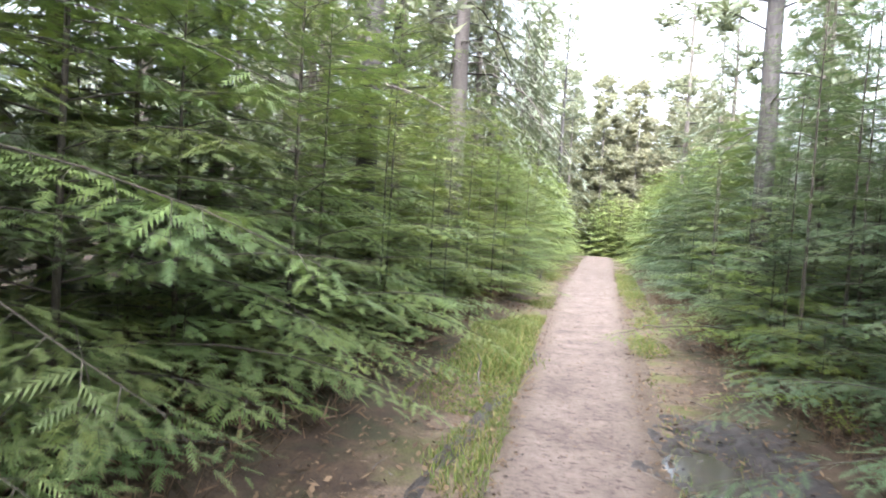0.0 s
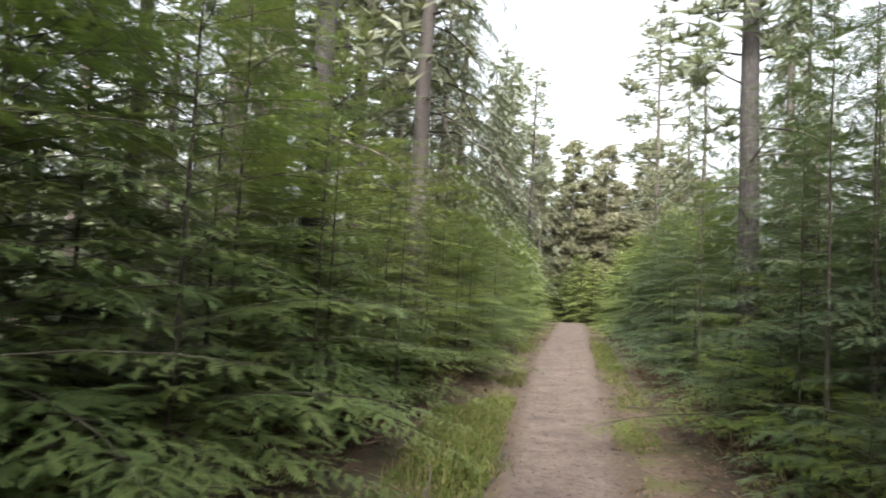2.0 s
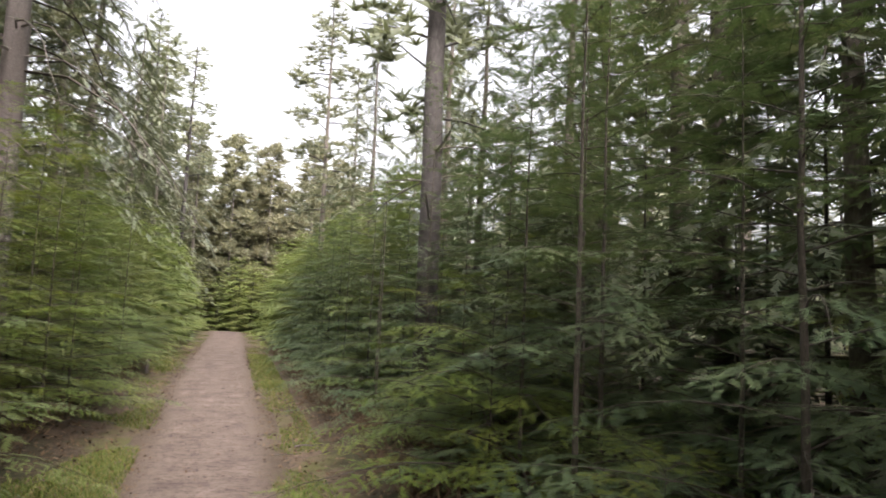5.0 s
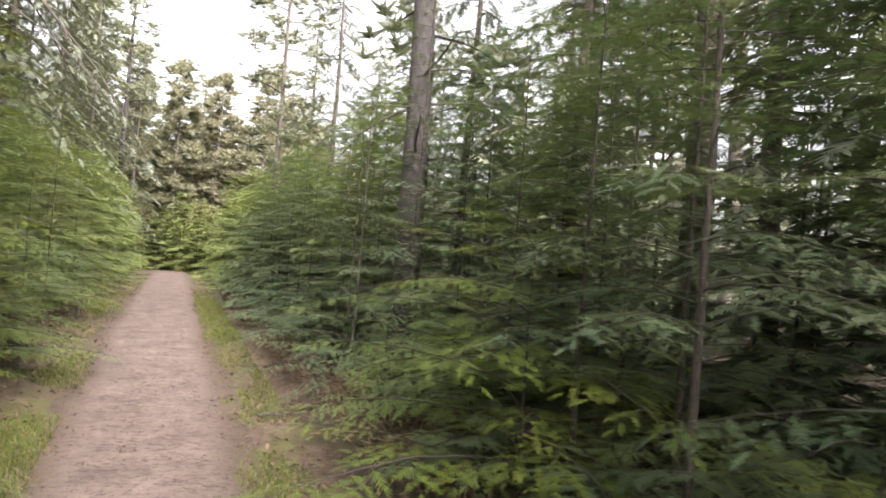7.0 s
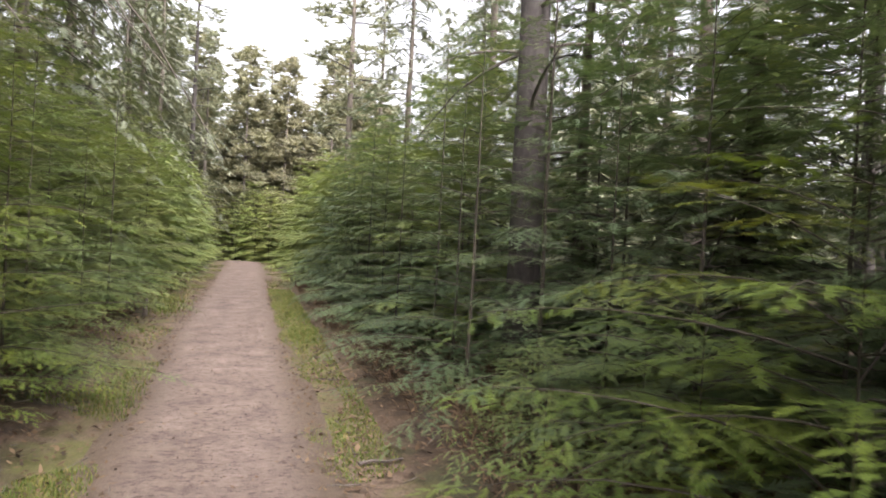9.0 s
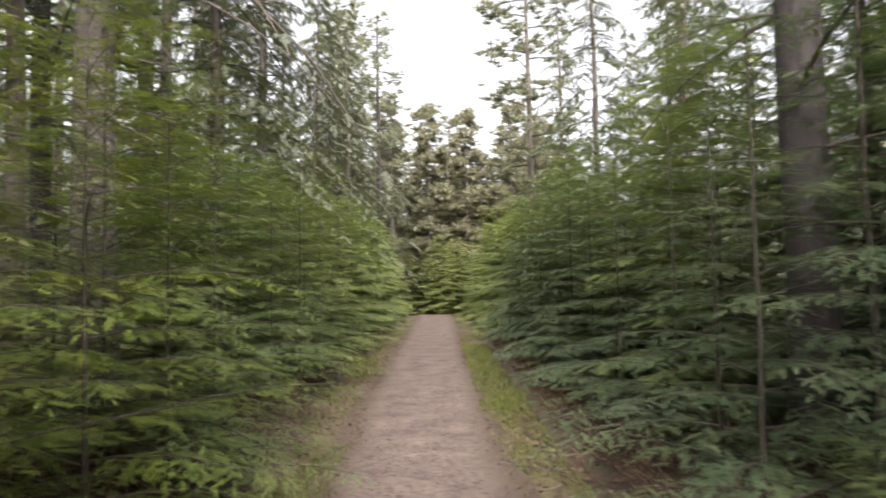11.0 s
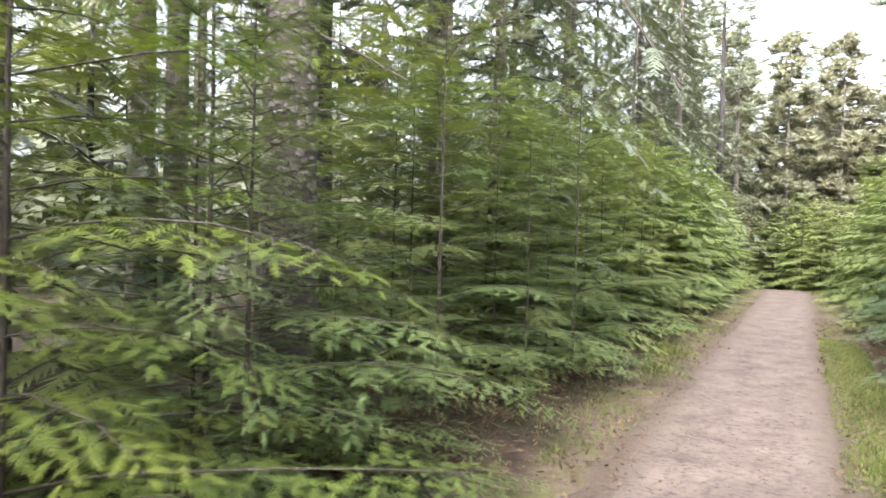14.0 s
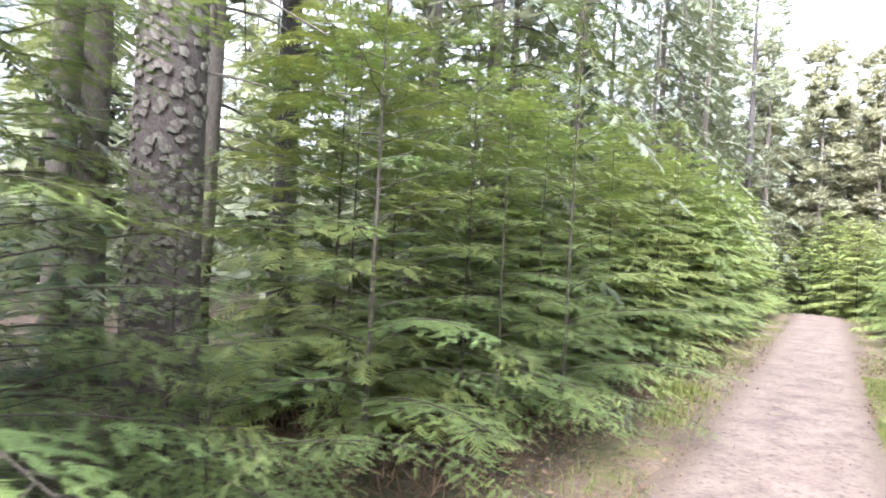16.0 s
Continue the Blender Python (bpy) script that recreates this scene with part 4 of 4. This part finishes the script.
litter("fallen_leaves", 5500, 23, LITTER, "small dark leaf scraps trodden into the trail", "leaf litter", 0.02, 0.75, 1.5, 28.0, 0.85)


def pebbles(n, seed):
    g = np.random.default_rng(seed)
    y = 1.0 + 27 * g.uniform(0, 1, n) ** 1.2
    u = g.uniform(-1.05, 1.05, n)
    x = (trail_left(y) + trail_right(y)) / 2 + u * (trail_right(y) - trail_left(y)) / 2
    oct_v = np.array([(1, 0, 0), (0, 1, 0), (-1, 0, 0), (0, -1, 0), (0, 0, 0.7), (0, 0, -0.7)], float)
    oct_f = np.array([(0, 1, 4), (1, 2, 4), (2, 3, 4), (3, 0, 4), (1, 0, 5), (2, 1, 5), (3, 2, 5), (0, 3, 5)])
    s = 0.005 + 0.012 * g.uniform(0, 1, n) ** 3
    th = g.uniform(0, 6.28, n)
    ex = np.stack([np.cos(th), np.sin(th), 0 * th], 1) * s[:, None]
    ey = np.stack([-np.sin(th), np.cos(th), 0 * th], 1) * (s * g.uniform(0.5, 1, n))[:, None]
    soup = Soup()
    soup.stamp(oct_v, oct_f, np.column_stack([x, y, land(x, y) + 0.016]), ex, ey, np.tile([0, 0, 1.0], (n, 1)) * s[:, None])
    return soup.mesh("pebbles", PEBBLE)


tagged(new("pebbles", pebbles(2600, 9)), "small loose pebbles on the trail", "stones", kind="stuff")


def brush(n, seed, side, y0, y1):
    """Dead brown twigs and bracken under the lowest boughs."""
    g = np.random.default_rng(seed)
    soup = Soup()
    y = g.uniform(y0, y1, n)
    line = np.array([left_line(a) if side < 0 else right_line(a) for a in y])
    x = line + side * (g.uniform(-0.1, 1.5, n))
    z = land(x, y)
    th = g.uniform(0, 6.28, n)
    ln = g.uniform(0.12, 0.5, n)
    d = np.stack([np.cos(th), np.sin(th), g.uniform(0.2, 1.4, n)], 1)
    d = unit(d) * ln[:, None]
    w = unit(np.cross(d, g.normal(size=(n, 3)))) * 0.004
    c = np.column_stack([x, y, z - 0.01])
    k = unit(np.cross(d, w)) * ln[:, None] * 0.18
    v = np.stack([c - w, c + w, c + d, c + d * 0.5, c + d * 0.8 + k, c + d * 0.55, c + d * 0.85 - k, c + d * 0.62], 1).reshape(-1, 3)
    t = np.array([(0, 1, 2), (3, 5, 4), (5, 7, 6)])
    f = (t[None] + (np.arange(n) * 8)[:, None, None]).reshape(-1, 3)
    return mesh_from("dead_brush", v, f, BRACKEN)


tagged(new("dead_brush", brush(9000, 31, -1, 1.5, 30)), "dead brown twigs and bracken under the hemlocks", "undergrowth", kind="stuff")
tagged(new("dead_brush", brush(9000, 32, 1, 3.5, 30)), "dead brown twigs and bracken under the hemlocks", "undergrowth", kind="stuff")


# ---- mud and puddle beside the trail ----
def patch(name, cx, cy, rx, ry, lift, mat, label, category, seed, cells=44, level=None):
    us = np.linspace(-1, 1, cells)
    gu, gv = np.meshgrid(us, us)
    e = np.hypot(gu, gv)
    x, y = cx + gu * rx, cy + gv * ry
    z = land(x, y) + lift - 0.06 * np.clip((e - 0.72 + 0.25 * fuzz(gu * 3, gv * 3, seed)), 0, 1) + 0.03 * fuzz(x * 9, y * 9, seed + 1) + 0.014 * fuzz(x * 24, y * 24, seed + 2)
    if level is not None:
        z = np.full_like(x, level)
    i = (np.arange(cells - 1)[:, None] * cells + np.arange(cells - 1)[None]).ravel()
    f = np.stack([i, i + 1, i + cells + 1, i + cells], 1)
    if level is not None:
        f = f[(e.ravel()[f] < 1).all(1)]
    return tagged(new(name, mesh_from(name, np.column_stack([x.ravel(), y.ravel(), z.ravel()]), f, mat, level is None)), label, category, kind="structure")


patch("mud", 3.02, 5.75, 0.62, 1.15, 0.012, MUD, "dark wet churned mud beside the path", "mud", 41, 64)
patch("puddle", 2.86, 5.35, 0.3, 0.75, 0, WATER, "shallow brown puddle reflecting the sky", "puddle", 42, 30, -0.03)
patch("mud_rut", 1.25, 6.4, 0.065, 2.4, 0.002, MUD, "narrow dark muddy rut along the verge", "mud", 43, 50)


# ---- single small things ----
def stick(points, radius, label):
    v, f = tube(points, np.linspace(radius, radius * 0.5, len(points)), 6)
    return tagged(new("stick", mesh_from("stick", v, f, DEAD_WOOD, True)), label, "stick")


stick([(2.5, 12.22, 0.03), (2.6, 12.26, 0.035), (2.7, 12.25, 0.03), (2.82, 12.3, 0.03)], 0.014, "dark fallen stick lying on the verge")
stick([(1.02, 6.9, 0.0), (0.98, 6.95, 0.12), (1.0, 6.98, 0.22), (0.95, 7.02, 0.3)], 0.012, "thin crooked dead twig standing in the grass")
stick([(-0.4, 19.98, -0.05), (-0.4, 19.98, 0.14), (-0.38, 20.0, 0.3)], 0.05, "short dark broken stub beside the trail")


# bright tussocks at the left edge of the trail
def tussock(x, y, n, spread, height, seed, label):
    g = np.random.default_rng(seed)
    spots = np.column_stack([g.normal(x, spread, n), g.normal(y, spread * 1.6, n), g.uniform(0.6, 1.2, n)])
    return blades("grass_tussock", spots, height, 0.006, GRASS, label, "grass", seed, 1.6)


tussock(-0.5, 22.1, 420, 0.2, 0.2, 91, "straw-yellow grass tussock on the trail's edge")
tussock(-0.25, 20.9, 300, 0.16, 0.12, 92, "low yellow-green grass tussock on the trail's edge")
tussock(0.95, 7.9, 600, 0.2, 0.16, 93, "bright green grass tussock beside the muddy rut")


def twigs(n, seed):
    """Thin fallen twigs strewn along the verges."""
    g = np.random.default_rng(seed)
    soup = Soup()
    for k in range(n):
        y = g.uniform(3, 26)
        d = g.uniform(-0.15, 0.9)
        x = trail_left(y) - d if k % 2 else trail_right(y) + d
        a, ln = g.uniform(0, 6.28), g.uniform(0.06, 0.3)
        t = np.linspace(-0.5, 0.5, 4)
        px = x + t * ln * math.cos(a) + g.normal(0, 0.008, 4)
        py = y + t * ln * math.sin(a) + g.normal(0, 0.008, 4)
        soup.add(*tube(np.column_stack([px, py, land(px, py) + 0.014]), np.linspace(0.005, 0.002, 4), 4))
    return soup.mesh("fallen_twigs", DEAD_WOOD)


tagged(new("fallen_twigs", twigs(320, 15)), "thin dark fallen twigs strewn along the verges", "twigs", kind="stuff")
